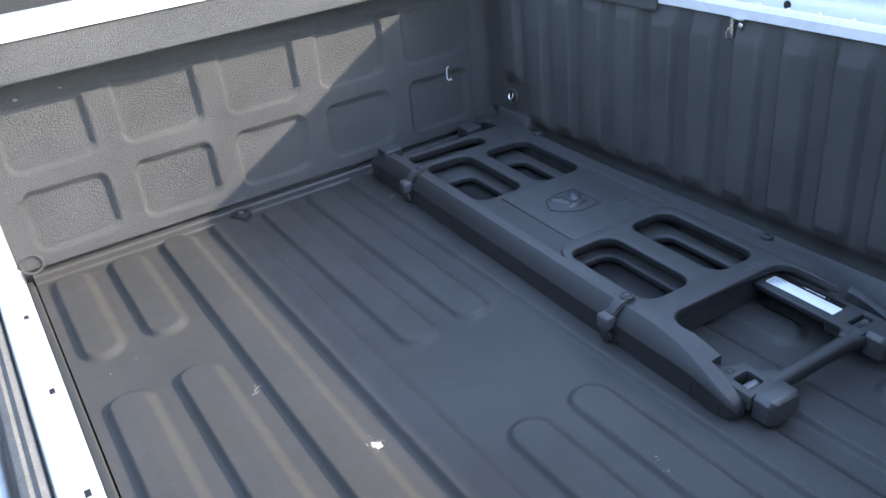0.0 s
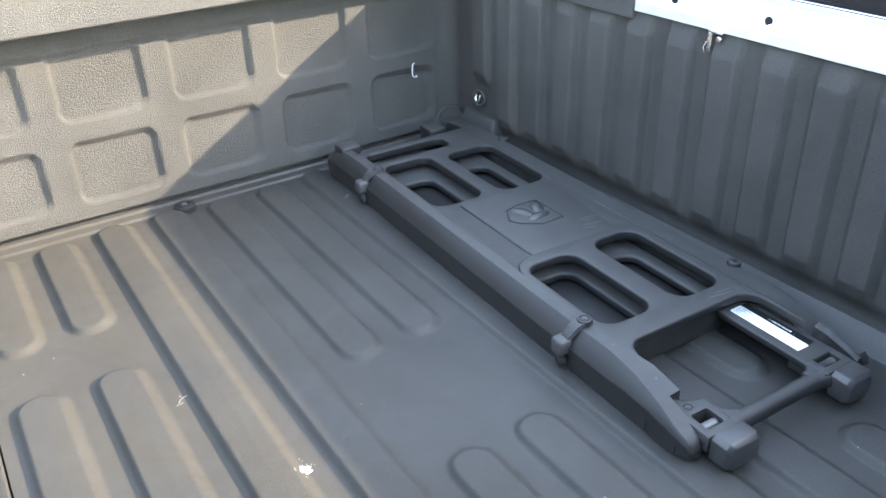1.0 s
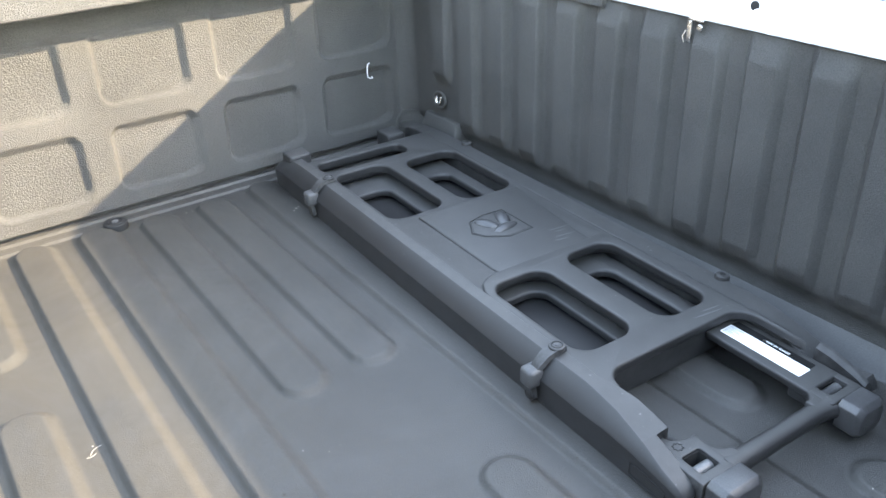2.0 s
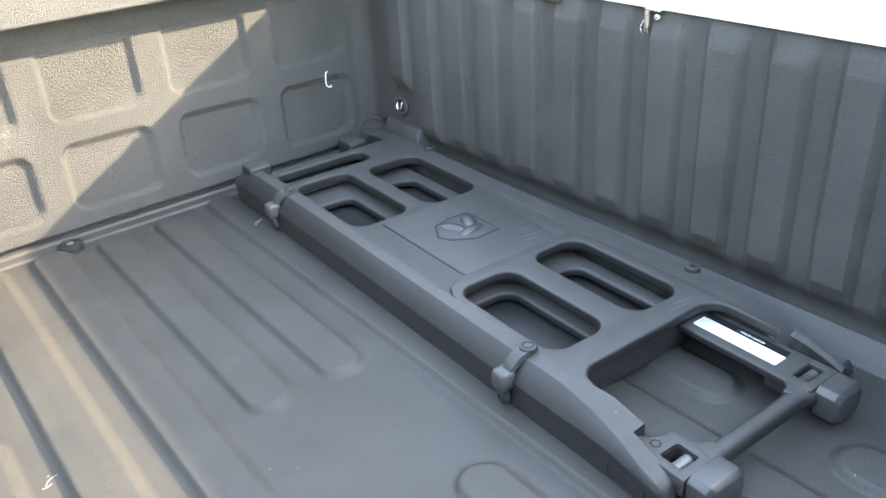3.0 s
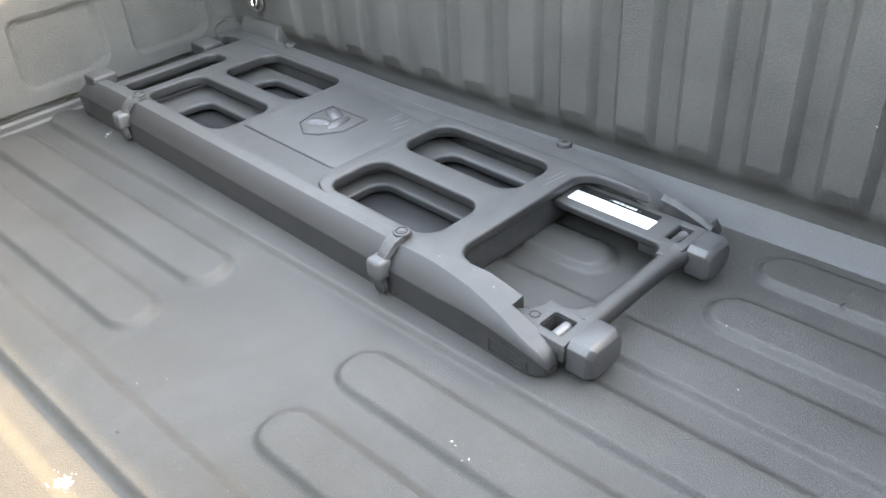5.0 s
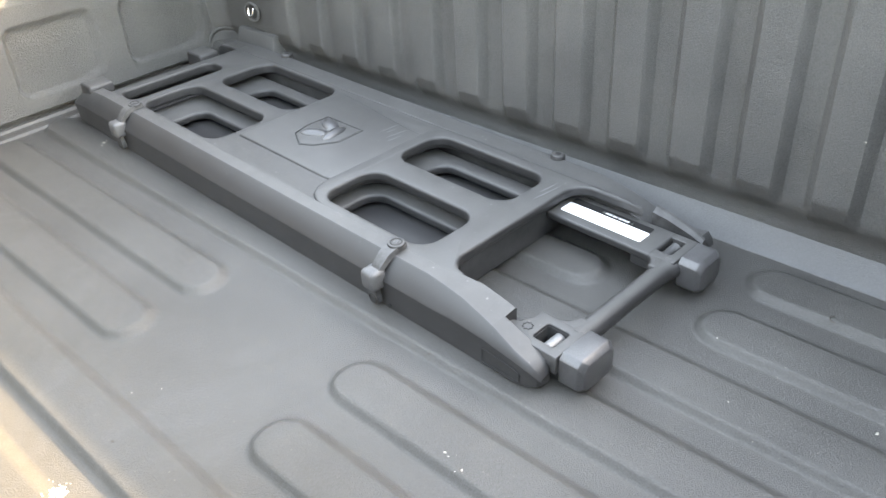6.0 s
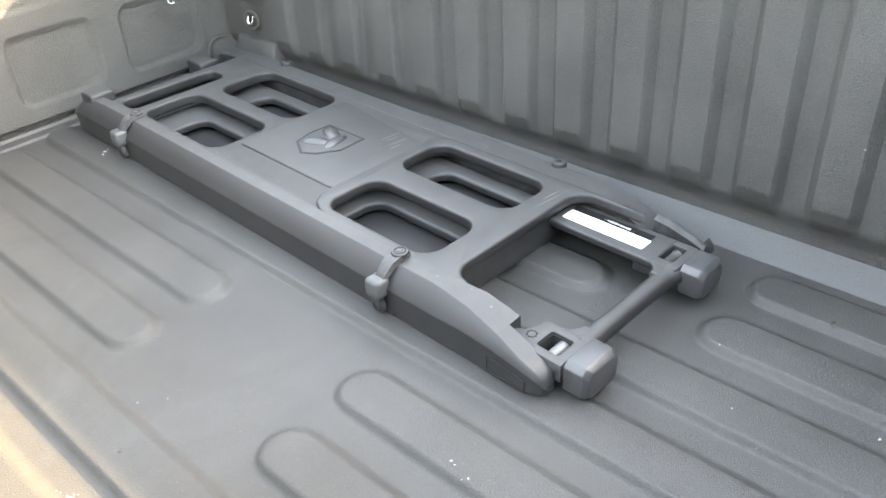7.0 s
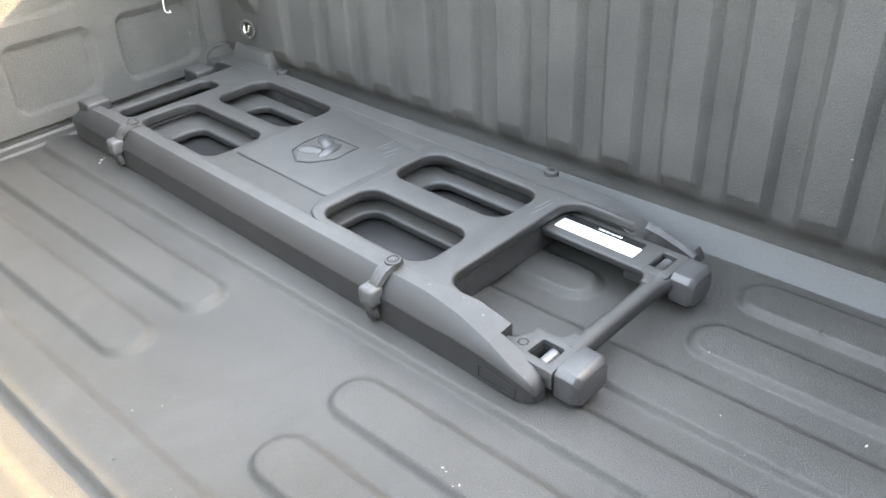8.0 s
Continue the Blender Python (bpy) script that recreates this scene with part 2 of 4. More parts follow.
def disc(bm, m, r, h, segments=24, bevel=0.0):
    """A round plug that stands on the plane of m."""
    made = bmesh.ops.create_cone(bm, cap_ends=True, segments=segments, radius1=r, radius2=r, depth=h)["verts"]
    bmesh.ops.translate(bm, vec=(0, 0, h / 2), verts=made)
    if bevel:
        top = [e for e in {e for v in made for e in v.link_edges} if all(v.co.z > h * 0.9 for v in e.verts)]
        out = bmesh.ops.bevel(bm, geom=top, offset=bevel, segments=3, affect="EDGES", profile=0.5)
        made = list({v for v in made if v.is_valid} | set(out["verts"]))
    bmesh.ops.transform(bm, matrix=m, verts=made)
    return bm


def tube(bm, points, r, segments=10, closed=False):
    """A round bar along points."""
    pts = [Vector(p) for p in points]
    n = len(pts)
    rings = []
    side = None
    for i, p in enumerate(pts):
        a = pts[(i - 1) % n] if closed or i else p
        b = pts[(i + 1) % n] if closed or i < n - 1 else p
        way = (b - a).normalized()
        if side is None:
            side = way.orthogonal().normalized()
        side = (side - way * side.dot(way)).normalized()
        up = way.cross(side)
        rings.append([bm.verts.new(p + r * (math.cos(k * math.tau / segments) * side + math.sin(k * math.tau / segments) * up)) for k in range(segments)])
    for i in range(n if closed else n - 1):
        a, b = rings[i], rings[(i + 1) % n]
        for k in range(segments):
            bm.faces.new((a[k], a[(k + 1) % segments], b[(k + 1) % segments], b[k]))
    if not closed:
        bm.faces.new(rings[0])
        bm.faces.new(rings[-1][::-1])
    return bm


def loft(bm, sections):
    """A skin over equal closed sections, with both ends capped."""
    rings = [[bm.verts.new(p) for p in s] for s in sections]
    n = len(rings[0])
    for a, b in zip(rings, rings[1:]):
        for k in range(n):
            bm.faces.new((a[k], a[(k + 1) % n], b[(k + 1) % n], b[k]))
    bm.faces.new(rings[0])
    bm.faces.new(rings[-1][::-1])
    return bm


def rounded(x0, x1, y0, y1, r, n=6):
    """The corners of a rectangle with round corners, counter-clockwise."""
    out = []
    for cx, cy, a in ((x1 - r, y1 - r, 0), (x0 + r, y1 - r, 90), (x0 + r, y0 + r, 180), (x1 - r, y0 + r, 270)):
        for k in range(n + 1):
            t = radians(a + 90 * k / n)
            out.append((cx + r * math.cos(t), cy + r * math.sin(t)))
    return out


def plate(outline, holes, z0, z1, bevel=0.003):
    """A flat plate with holes and rounded rims, as a mesh."""
    cu = bpy.data.curves.new("plate", "CURVE")
    cu.dimensions, cu.fill_mode = "2D", "BOTH"
    b = min(bevel, (z1 - z0) / 2 - 0.0003)
    cu.extrude, cu.bevel_depth, cu.bevel_resolution, cu.offset = (z1 - z0) / 2 - b, b, 2, -b
    for loop in [outline, *holes]:
        sp = cu.splines.new("POLY")
        sp.points.add(len(loop) - 1)
        for p, (x, y) in zip(sp.points, loop):
            p.co = (x, y, 0, 1)
        sp.use_cyclic_u = True
    ob = bpy.data.objects.new("plate", cu)
    me = bpy.data.meshes.new_from_object(ob)
    me.transform(Matrix.Translation((0, 0, (z0 + z1) / 2)))
    bm = bmesh.new()
    bm.from_mesh(me)
    bmesh.ops.remove_doubles(bm, verts=bm.verts[:], dist=0.00002)
    bm.to_mesh(me)
    bm.free()
    bpy.data.objects.remove(ob)
    bpy.data.curves.remove(cu)
    return me


def relief(name, us, vs, place, back, material, angle=60):
    """A slab whose front follows place(u, v) on a fine net and whose back is the flat outline moved by back."""
    nu, nv = len(us), len(vs)
    gu, gv = np.meshgrid(us, vs, indexing="ij")
    front = np.stack(place(gu, gv), axis=-1).reshape(-1, 3)
    idx = np.arange(nu * nv).reshape(nu, nv)
    quads = np.stack([idx[:-1, :-1], idx[1:, :-1], idx[1:, 1:], idx[:-1, 1:]], axis=-1).reshape(-1, 4)
    rim = np.concatenate([idx[:, 0], idx[-1, 1:], idx[-2::-1, -1], idx[0, -2:0:-1]])
    rear = back(front[rim].copy())
    base = nu * nv
    n = len(rim)
    faces = quads.tolist()
    faces += [(int(rim[(k + 1) % n]), int(rim[k]), base + k, base + (k + 1) % n) for k in range(n)]
    faces.append([base + k for k in range(n)])
    me = bpy.data.meshes.new(name)
    me.from_pydata(np.concatenate([front, rear]).tolist(), [], faces)
    bm = bmesh.new()
    bm.from_mesh(me)
    bmesh.ops.recalc_face_normals(bm, faces=bm.faces[:])
    bm.to_mesh(me)
    bm.free()
    return mesh_part(name, me, material, angle=angle)


def ease(x):
    x = np.clip(x, 0, 1)
    return x * x * (3 - 2 * x)


def pill(x, y, c, y0, y1, h):
    """Signed distance to a bar with round ends, half width h, along y."""
    return np.hypot(x - c, y - np.clip(y, y0 + h, y1 - h)) - h


def pocket(x, z, x0, x1, z0, z1, r):
    """Signed distance to a rectangle with round corners."""
    qx = np.abs(x - (x0 + x1) / 2) - (x1 - x0) / 2 + r
    qz = np.abs(z - (z0 + z1) / 2) - (z1 - z0) / 2 + r
    return np.hypot(np.maximum(qx, 0), np.maximum(qz, 0)) + np.minimum(np.maximum(qx, qz), 0) - r


# ---- the bed: floor, walls, rails ----
NORTH, SOUTH, SILL, EAST = 2.2, 0.10, 0.139, 1.462
RIB_H, PITCH = 0.0114, 0.1302
RIBS = []
for k in range(10):
    c = 0.215 + PITCH * k
    gap = {0: (1.60, 1.735), 1: (1.60, 1.735), 4: (1.08, 1.36), 5: (1.085, 1.365), 8: (0.78, 0.925), 9: (0.77, 0.925)}.get(k)
    spans = [(gap[1], 2.158), (SOUTH + 0.05, gap[0])] if gap else [(SOUTH + 0.05, 2.175)]
    RIBS += [(c, a, b) for a, b in spans]


def floor_place(x, y):
    z = np.zeros_like(x)
    for c, a, b in RIBS:
        d = pill(x, y, c, a, b, 0.0475)
        edge = 0.0182 + 0.0062 * np.clip((x - c) / 0.03, -1, 1)
        z = np.maximum(z, RIB_H * ease(-d / edge) + np.clip(-d - 0.014, 0, None) * 0.035)
    # the rim turns up to the walls
    z = z + 1.34 * np.clip(x - 1.450, 0, 0.06) + 0.0055 * ease((y - 2.166) / 0.004) + 0.002 * ease((y - 2.170) / 0.018) + 0.0065 * ease((y - 2.190) / 0.0045) - 0.044 * ease((y - 2.206) / 0.003)
    return x, y, z


def down(p):
    p[:, 2] = -0.03
    return p


floor = relief("floor", np.append(np.arange(SILL + 0.002, 1.4445, 0.003), (1.4470, 1.4493, 1.4507, 1.456, 1.463, 1.471, 1.479, 1.487, 1.496)), np.append(np.arange(SOUTH - 0.01, 2.164, 0.005), np.arange(2.166, 2.246, 0.0015)), floor_place, down, LINER_FLOOR)
# the upturned east edge takes the sky-toned copy of the liner
floor.data.materials.append(LINER_SKY_EDGE)
for face in floor.data.polygons:
    if face.center.x > 1.4507 and face.normal.z > 0.3:
        face.material_index = 1
tagged(floor, "dark grey textured plastic bedliner floor with raised long ribs, dusty", "truck bed floor", kind="structure")


def side_depth(x, z):
    """How far the pocketed wall stands back from its face plane."""
    d = np.zeros_like(x)
    for k in range(-1, 6):
        x0 = 0.170 + 0.2598 * k
        for z0, z1 in ((0.055, 0.215), (0.254, 0.52)):
            # the ledge below and the flank towards the gate are steeper
            wide = 0.0190 - 0.0100 * ease((z0 + 0.050 - z) / 0.03) * ease((x0 + 0.178 - x) / 0.03) - 0.0065 * ease((x0 + 0.050 - x) / 0.03)
            slope = np.clip(-pocket(x, z, x0, x0 + 0.206, z0, z1, 0.033) / np.maximum(wide, 0.0085), 0, 1)
            d = np.maximum(d, 0.65 * slope + 0.35 * ease(slope))
    d = 0.0122 * d * (1 - ease((z - 0.402) / 0.014))
    # a channel under the lip, and a gap at the floor
    d = d + 0.022 * ease((z - 0.402) / 0.014) + 0.016 * ease((0.026 - z) / 0.010)
    return d - 0.102 * ease((z - 0.460) / 0.018)


def north_place(x, z):
    y = NORTH + side_depth(x, z)
    bend = np.clip((x - (EAST - 0.045)) / 0.06, 0, 1)
    return x, y - 0.05 * bend ** 2 * (1 - ease((z - 0.456) / 0.02)), z


def back_north(p):
    p[:, 1] = NORTH + 0.09
    return p


wall_north = relief("wall_north", np.arange(0.118, EAST + 0.022, 0.0032), np.append(np.arange(-0.032, 0.558, 0.0032), 0.560), north_place, back_north, LINER)
tagged(wall_north, "grey textured bedliner wall with two rows of recessed pockets", "truck bed wall", kind="structure")


def south_place(x, z):
    return x, SOUTH - side_depth(x, z), z


def back_south(p):
    p[:, 1] = SOUTH - 0.10
    return p


wall_south = relief("wall_south", np.arange(0.118, EAST + 0.022, 0.009), np.append(np.arange(0.004, 0.558, 0.008), 0.560), south_place, back_south, LINER)
tagged(wall_south, "grey textured bedliner wall with recessed pockets", "truck bed wall", kind="structure")


def east_place(y, z):
    k = (y - 1.033) / 0.1115
    off = np.abs(k - np.round(k)) * 0.1115
    proud = np.clip((0.0400 - off) / 0.0135, 0, 1)
    proud = np.where((y > 2.085) | (y < SOUTH + 0.06), 0, proud)
    proud = proud * np.clip((0.486 - z) / 0.049, 0, 1) * np.clip((z - 0.072) / 0.044, 0, 1)
    # the panel in the corner stops short above the tie-down
    proud = proud * np.where(y > 1.985, ease((z - 0.175) / 0.05), 1)
    bend = np.clip((y - (NORTH - 0.05)) / 0.05, 0, 1)
    x = EAST + 0.0025 - 0.0160 * proud - 0.037 * bend ** 2 + 0.014 * ease((0.096 - z) / 0.046)
    return x, y, z


def back_east(p):
    p[:, 0] = EAST + 0.07
    return p


wall_east = relief("wall_east", np.arange(SOUTH - 0.01, NORTH + 0.006, 0.0036), np.arange(0.032, 0.492, 0.0044), east_place, back_east, LINER_EAST, 30)
tagged(wall_east, "dark grey bedliner wall with upright raised panels and grooves", "truck bed wall", kind="structure")


def sweep_y(name, profile, y0, y1, material, label, category, angle=35, parent=None):
    bm = bmesh.new()
    loft(bm, [[(x, y, z) for x, z in profile] for y in (y0, y1)])
    return tagged(part(name, bm, material, parent, "", angle), label, category, kind="structure")


def sweep_x(name, profile, x0, x1, material, label, category, angle=35):
    bm = bmesh.new()
    loft(bm, [[(x, y, z) for y, z in profile] for x in (x0, x1)])
    return tagged(part(name, bm, material, None, "", angle), label, category, kind="structure")


# painted rail over the ribbed wall
EAST_RAIL = [(1.455, 0.482), (1.455, 0.500), (1.458, 0.504), (1.482, 0.505), (1.4845, 0.502), (1.486, 0.487), (1.505, 0.486), (1.5065, 0.516), (1.510, 0.521), (1.572, 0.526), (1.582, 0.521), (1.582, 0.45), (1.568, 0.45), (1.568, 0.482), (1.461, 0.479)]
rail_east = sweep_y("trim_east_rail", EAST_RAIL, SOUTH - 0.1, 1.492, PAINT, "white painted metal bed rail with small holes", "bed rail")
EAST_CAP = [(1.450, 0.466), (1.450, 0.508), (1.460, 0.519), (1.56, 0.528), (1.582, 0.520), (1.582, 0.45), (1.56, 0.45), (1.455, 0.464)]
sweep_y("trim_east_cap", EAST_CAP, 1.494, NORTH + 0.09, LINER, "dark plastic cap over the bed rail corner", "rail cap")
for k in range(2):
    bm = bmesh.new()
    disc(bm, pose(1.5065, 1.434 - 0.2225 * k, 0.5060, 0, -88, 0), 0.0080, 0.0016, 18)
    part("rail_hole", bm, RUBBER, rail_east, "dark round hole")
for k in range(20):
    bm = bmesh.new()
    box(bm, 1.480, 1.489, 1.455 - 0.066 * k, 1.459 - 0.066 * k, 0.500, 0.5072, 0.001)
    part("rail_tab", bm, PAINT, rail_east)
# seals and the dark lid behind the rail
for k in range(4):
    x = 1.586 + 0.008 * k
    sweep_y("trim_seal" if k == 0 else "trim_seal_%d" % k, [(x, 0.470), (x + 0.0065, 0.470), (x + 0.0065, 0.522 + 0.002 * (k % 2)), (x + 0.003, 0.526), (x, 0.522 + 0.002 * (k % 2))], SOUTH - 0.1, 2.29, RUBBER if k % 2 else METAL, "ribbed rubber and metal edge seal", "seal")
sweep_y("trim_lid", [(1.620, 0.44), (1.84, 0.44), (1.84, 0.67), (1.83, 0.6885), (1.680, 0.6825), (1.668, 0.6745), (1.622, 0.536), (1.620, 0.525)], SOUTH - 0.1, 2.29, GLASS_DARK, "dark glossy lid beyond the bed rail", "lid")
# painted rail over the pocketed wall
sweep_x("trim_north_rail", [(2.114, 0.562), (2.118, 0.572), (2.134, 0.578), (2.34, 0.580), (2.365, 0.572), (2.372, 0.54), (2.372, -0.40), (2.352, -0.40), (2.345, 0.10), (2.292, 0.30), (2.292, 0.562)], 0.02, 1.600, PAINT, "white painted top rail of the truck bed side", "bed rail")
sweep_x("trim_south_rail", [(SOUTH + 0.078, 0.562), (SOUTH + 0.07, 0.574), (SOUTH - 0.10, 0.578), (SOUTH - 0.13, 0.56), (SOUTH - 0.13, -0.40), (SOUTH - 0.11, -0.40), (SOUTH - 0.105, 0.56)], 0.02, 1.566, PAINT, "white painted top rail of the truck bed side", "bed rail")
sweep_y("trim_sill_lip", [(0.1225, -0.03), (0.1225, 0.0), (0.126, 0.002), (0.1345, 0.002), (0.1375, -0.001), (0.1375, -0.03)], SOUTH, 2.19, LINER_FLOOR, "dark plastic lip along the edge of the bedliner", "edge lip")
bm = bmesh.new()
box(bm, 0.045, 0.1165, 2.190, 2.285, -0.02, 0.546, 0.006, 2)
tagged(part("trim_jamb", bm, PAINT), "white painted end post of the truck bed side", "post", kind="structure")
# the sill beside the floor, with its row of holes
sill = sweep_y("trim_sill", [(0.121, -0.03), (0.121, 0.0015), (0.117, 0.0045), (0.060, 0.0045), (0.054, 0.0005), (0.050, -0.05), (0.030, -0.06), (0.030, -0.09), (0.121, -0.09)], SOUTH - 0.1, 2.31, PAINT, "white painted metal sill with a row of small holes", "sill")
for k in range(6):
    bm = bmesh.new()
    box(bm, 0.0930, 0.1035, 2.011 - 0.3255 * k, 2.030 - 0.3255 * k, 0.0035, 0.0053, 0.0008)
    part("sill_hole", bm, RUBBER, sill, "small dark hole")
SEAL = [(0.048, -0.03), (0.046, -0.006), (0.034, 0.000), (0.026, -0.007), (0.018, -0.001), (0.006, -0.006), (0.000, -0.03)]
sweep_y("trim_sill_seal", SEAL, SOUTH - 0.1, 2.31, surface("grey weather seal", (0.10, 0.094, 0.084), (0.19, 0.18, 0.16), 0.75, 200, 0.3, 0.001, 14, specular=0.2), "grey rubber weather seal along the sill", "seal")


bm = bmesh.new()
box(bm, 0.128, 1.58, SOUTH - 0.09, 2.345, -0.38, -0.034, 0.01, 2)
tagged(part("trim_underbody", bm, RUBBER), "dark underside of the truck bed", "underbody", kind="structure")


# ---- truck gate and ground ----
def make_gate():
    gate = empty("tailgate", pose(-0.02, 1.25, -0.05))
    bm = bmesh.new()
    box(bm, -0.52, 0.0, -1.02, 1.0, -0.06, 0.0, 0.012, 3)
    part("panel", bm, PAINT, gate)
    bm = bmesh.new()
    for k in range(4):
        box(bm, -0.46 + 0.11 * k, -0.40 + 0.11 * k, -0.95, 0.93, -0.001, 0.010, 0.008, 3)
    part("ridge", bm, PAINT, gate)
    return tagged(gate, "lowered white painted tailgate beyond the sill", "tailgate")


make_gate()
bm = bmesh.new()
bmesh.ops.create_grid(bm, x_segments=40, y_segments=40, size=400)
ground = part("ground", bm, ASPHALT)
ground.location = (0, 0, -0.90)
tagged(ground, "grey asphalt ground under the truck", "ground", kind="structure")


# unseen walls added beyond the gate and past the bed side to block sky
SKY_BLOCK = surface("dark sky-blocking wall", (0.018, 0.018, 0.019), (0.032, 0.032, 0.033), 0.9, 60, 0.5, 0.004, 1.5)
bm = bmesh.new()
box(bm, -3.3, -3.0, -3.3, 7, -0.9, 2.1)
tagged(part("wall_block_west", bm, SKY_BLOCK), "added dark wall beyond the truck that blocks low sky", "wall", kind="structure")
bm = bmesh.new()
box(bm, -2.998, 2.2, 6.0, 6.3, -0.9, 3.4)
tagged(part("wall_block_north", bm, SKY_BLOCK), "added dark wall past the truck bed side that blocks low sky", "wall", kind="structure")

# ---- the bed divider ----
DIV = pose(1.2, 1.45, 0.010, 0, 0, -2.0)
TOP, DECK = 0.0775, 0.0728
WINDOWS = [(-0.139, -0.012, 0.200, 0.469, 0.032), (0.028, 0.156, 0.192, 0.446, 0.032), (-0.137, -0.024, -0.352, -0.118, 0.032), (0.028, 0.136, -0.358, -0.112, 0.032)]
SLOT = (-0.142, 0.078, 0.495, 0.554, 0.020)


def grow(w, g):
    return (w[0] - g, w[1] + g, w[2] - g, w[3] + g, w[4] + g)


def make_arm(parent, side, shift):
    """A side arm: tall, chamfered outside, tapered to a rounded tip at the near end."""
    def section(u, top, edge, ridge=0.172, inner=0.1525, outer=0.196, low=-0.003):
        ridge, outer = ridge + (0.0045 if side < 0 else 0.0200), outer + (0.005 if side < 0 else 0.010)
        s = [(outer - 0.008, low), (outer - 0.002, low + 0.006), (outer, edge), (outer - 0.0012, edge + 0.0025), (ridge + 0.0018, top - 0.0012), (ridge, top), (inner + 0.002, top), (inner, top - 0.002), (inner, low)]
        s = [(side * (v + shift), u, z) for v, z in s]
        return s if side > 0 else s[::-1]
    h = TOP + 0.0020 if side < 0 else DECK + 0.0009
    rows = [(0.672, 0.046, 0.034, 0.172, 0.158, 0.186, 0.012), (0.668, 0.056, 0.040, 0.170, 0.155, 0.192, 0.004), (0.650, 0.066, 0.044), (0.610, h - 0.004, h - 0.032)]
    rows += [(u, h, h - 0.032) for u in (0.55, 0.2, -0.2, -0.38, -0.405)]
    near = 0.1375 if side < 0 else 0.153
    rows += [(-0.43, h - 0.002, h - 0.032, 0.173, 0.5 * near + 0.0755), (-0.47, h - 0.006, h - 0.030, 0.175, near), (-0.51, h - 0.013, h - 0.032, 0.180, near), (-0.527, h - 0.0158, h - 0.033, 0.1826, near + 0.001)]
    rows += [(-0.5285, h - 0.0161, h - 0.0332, 0.1827, 0.161), (-0.550, h - 0.0222, h - 0.0365, 0.1860, 0.162), (-0.570, h - 0.028, h - 0.039, 0.189, 0.163), (-0.588, h - 0.033, h - 0.042, 0.190, 0.166, 0.196, 0.001), (-0.599, h - 0.039, h - 0.047, 0.188, 0.168, 0.194, 0.004), (-0.607, h - 0.047, h - 0.053, 0.186, 0.171, 0.191, 0.008), (-0.611, h - 0.055, h - 0.058, 0.184, 0.175, 0.187, 0.013)]
    if side > 0:
        # this arm dips before its raised tip
        dip = {-0.43: 0.001, -0.47: 0.005, -0.51: 0.013, -0.527: 0.018, -0.5285: 0.018, -0.550: 0.019, -0.570: 0.016, -0.588: 0.010}
        rows = [(r[0], r[1] - dip.get(r[0], 0), min(r[2], r[1] - dip.get(r[0], 0) - 0.004), *r[3:]) for r in rows]
    bm = bmesh.new()
    loft(bm, [section(*r) for r in rows])
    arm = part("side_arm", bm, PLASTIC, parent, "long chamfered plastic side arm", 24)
    # inset panel near the tip
    bm = bmesh.new()
    x = side * (0.2012 + shift)
    tube(bm, [(x, u, z) for u, z in ((-0.522, 0.010), (-0.522, 0.031), (-0.536, 0.0320), (-0.572, 0.0285), (-0.584, 0.025), (-0.584, 0.0095))], 0.0008, 6, True)
    part("inset_outline", bm, RUBBER, arm)
    bm = bmesh.new()
    disc(bm, pose(x, -0.345, 0.010, 0, 90 * side, 0), 0.003, 0.0015, 10)
    part("drain_hole", bm, RUBBER, arm)
    return arm


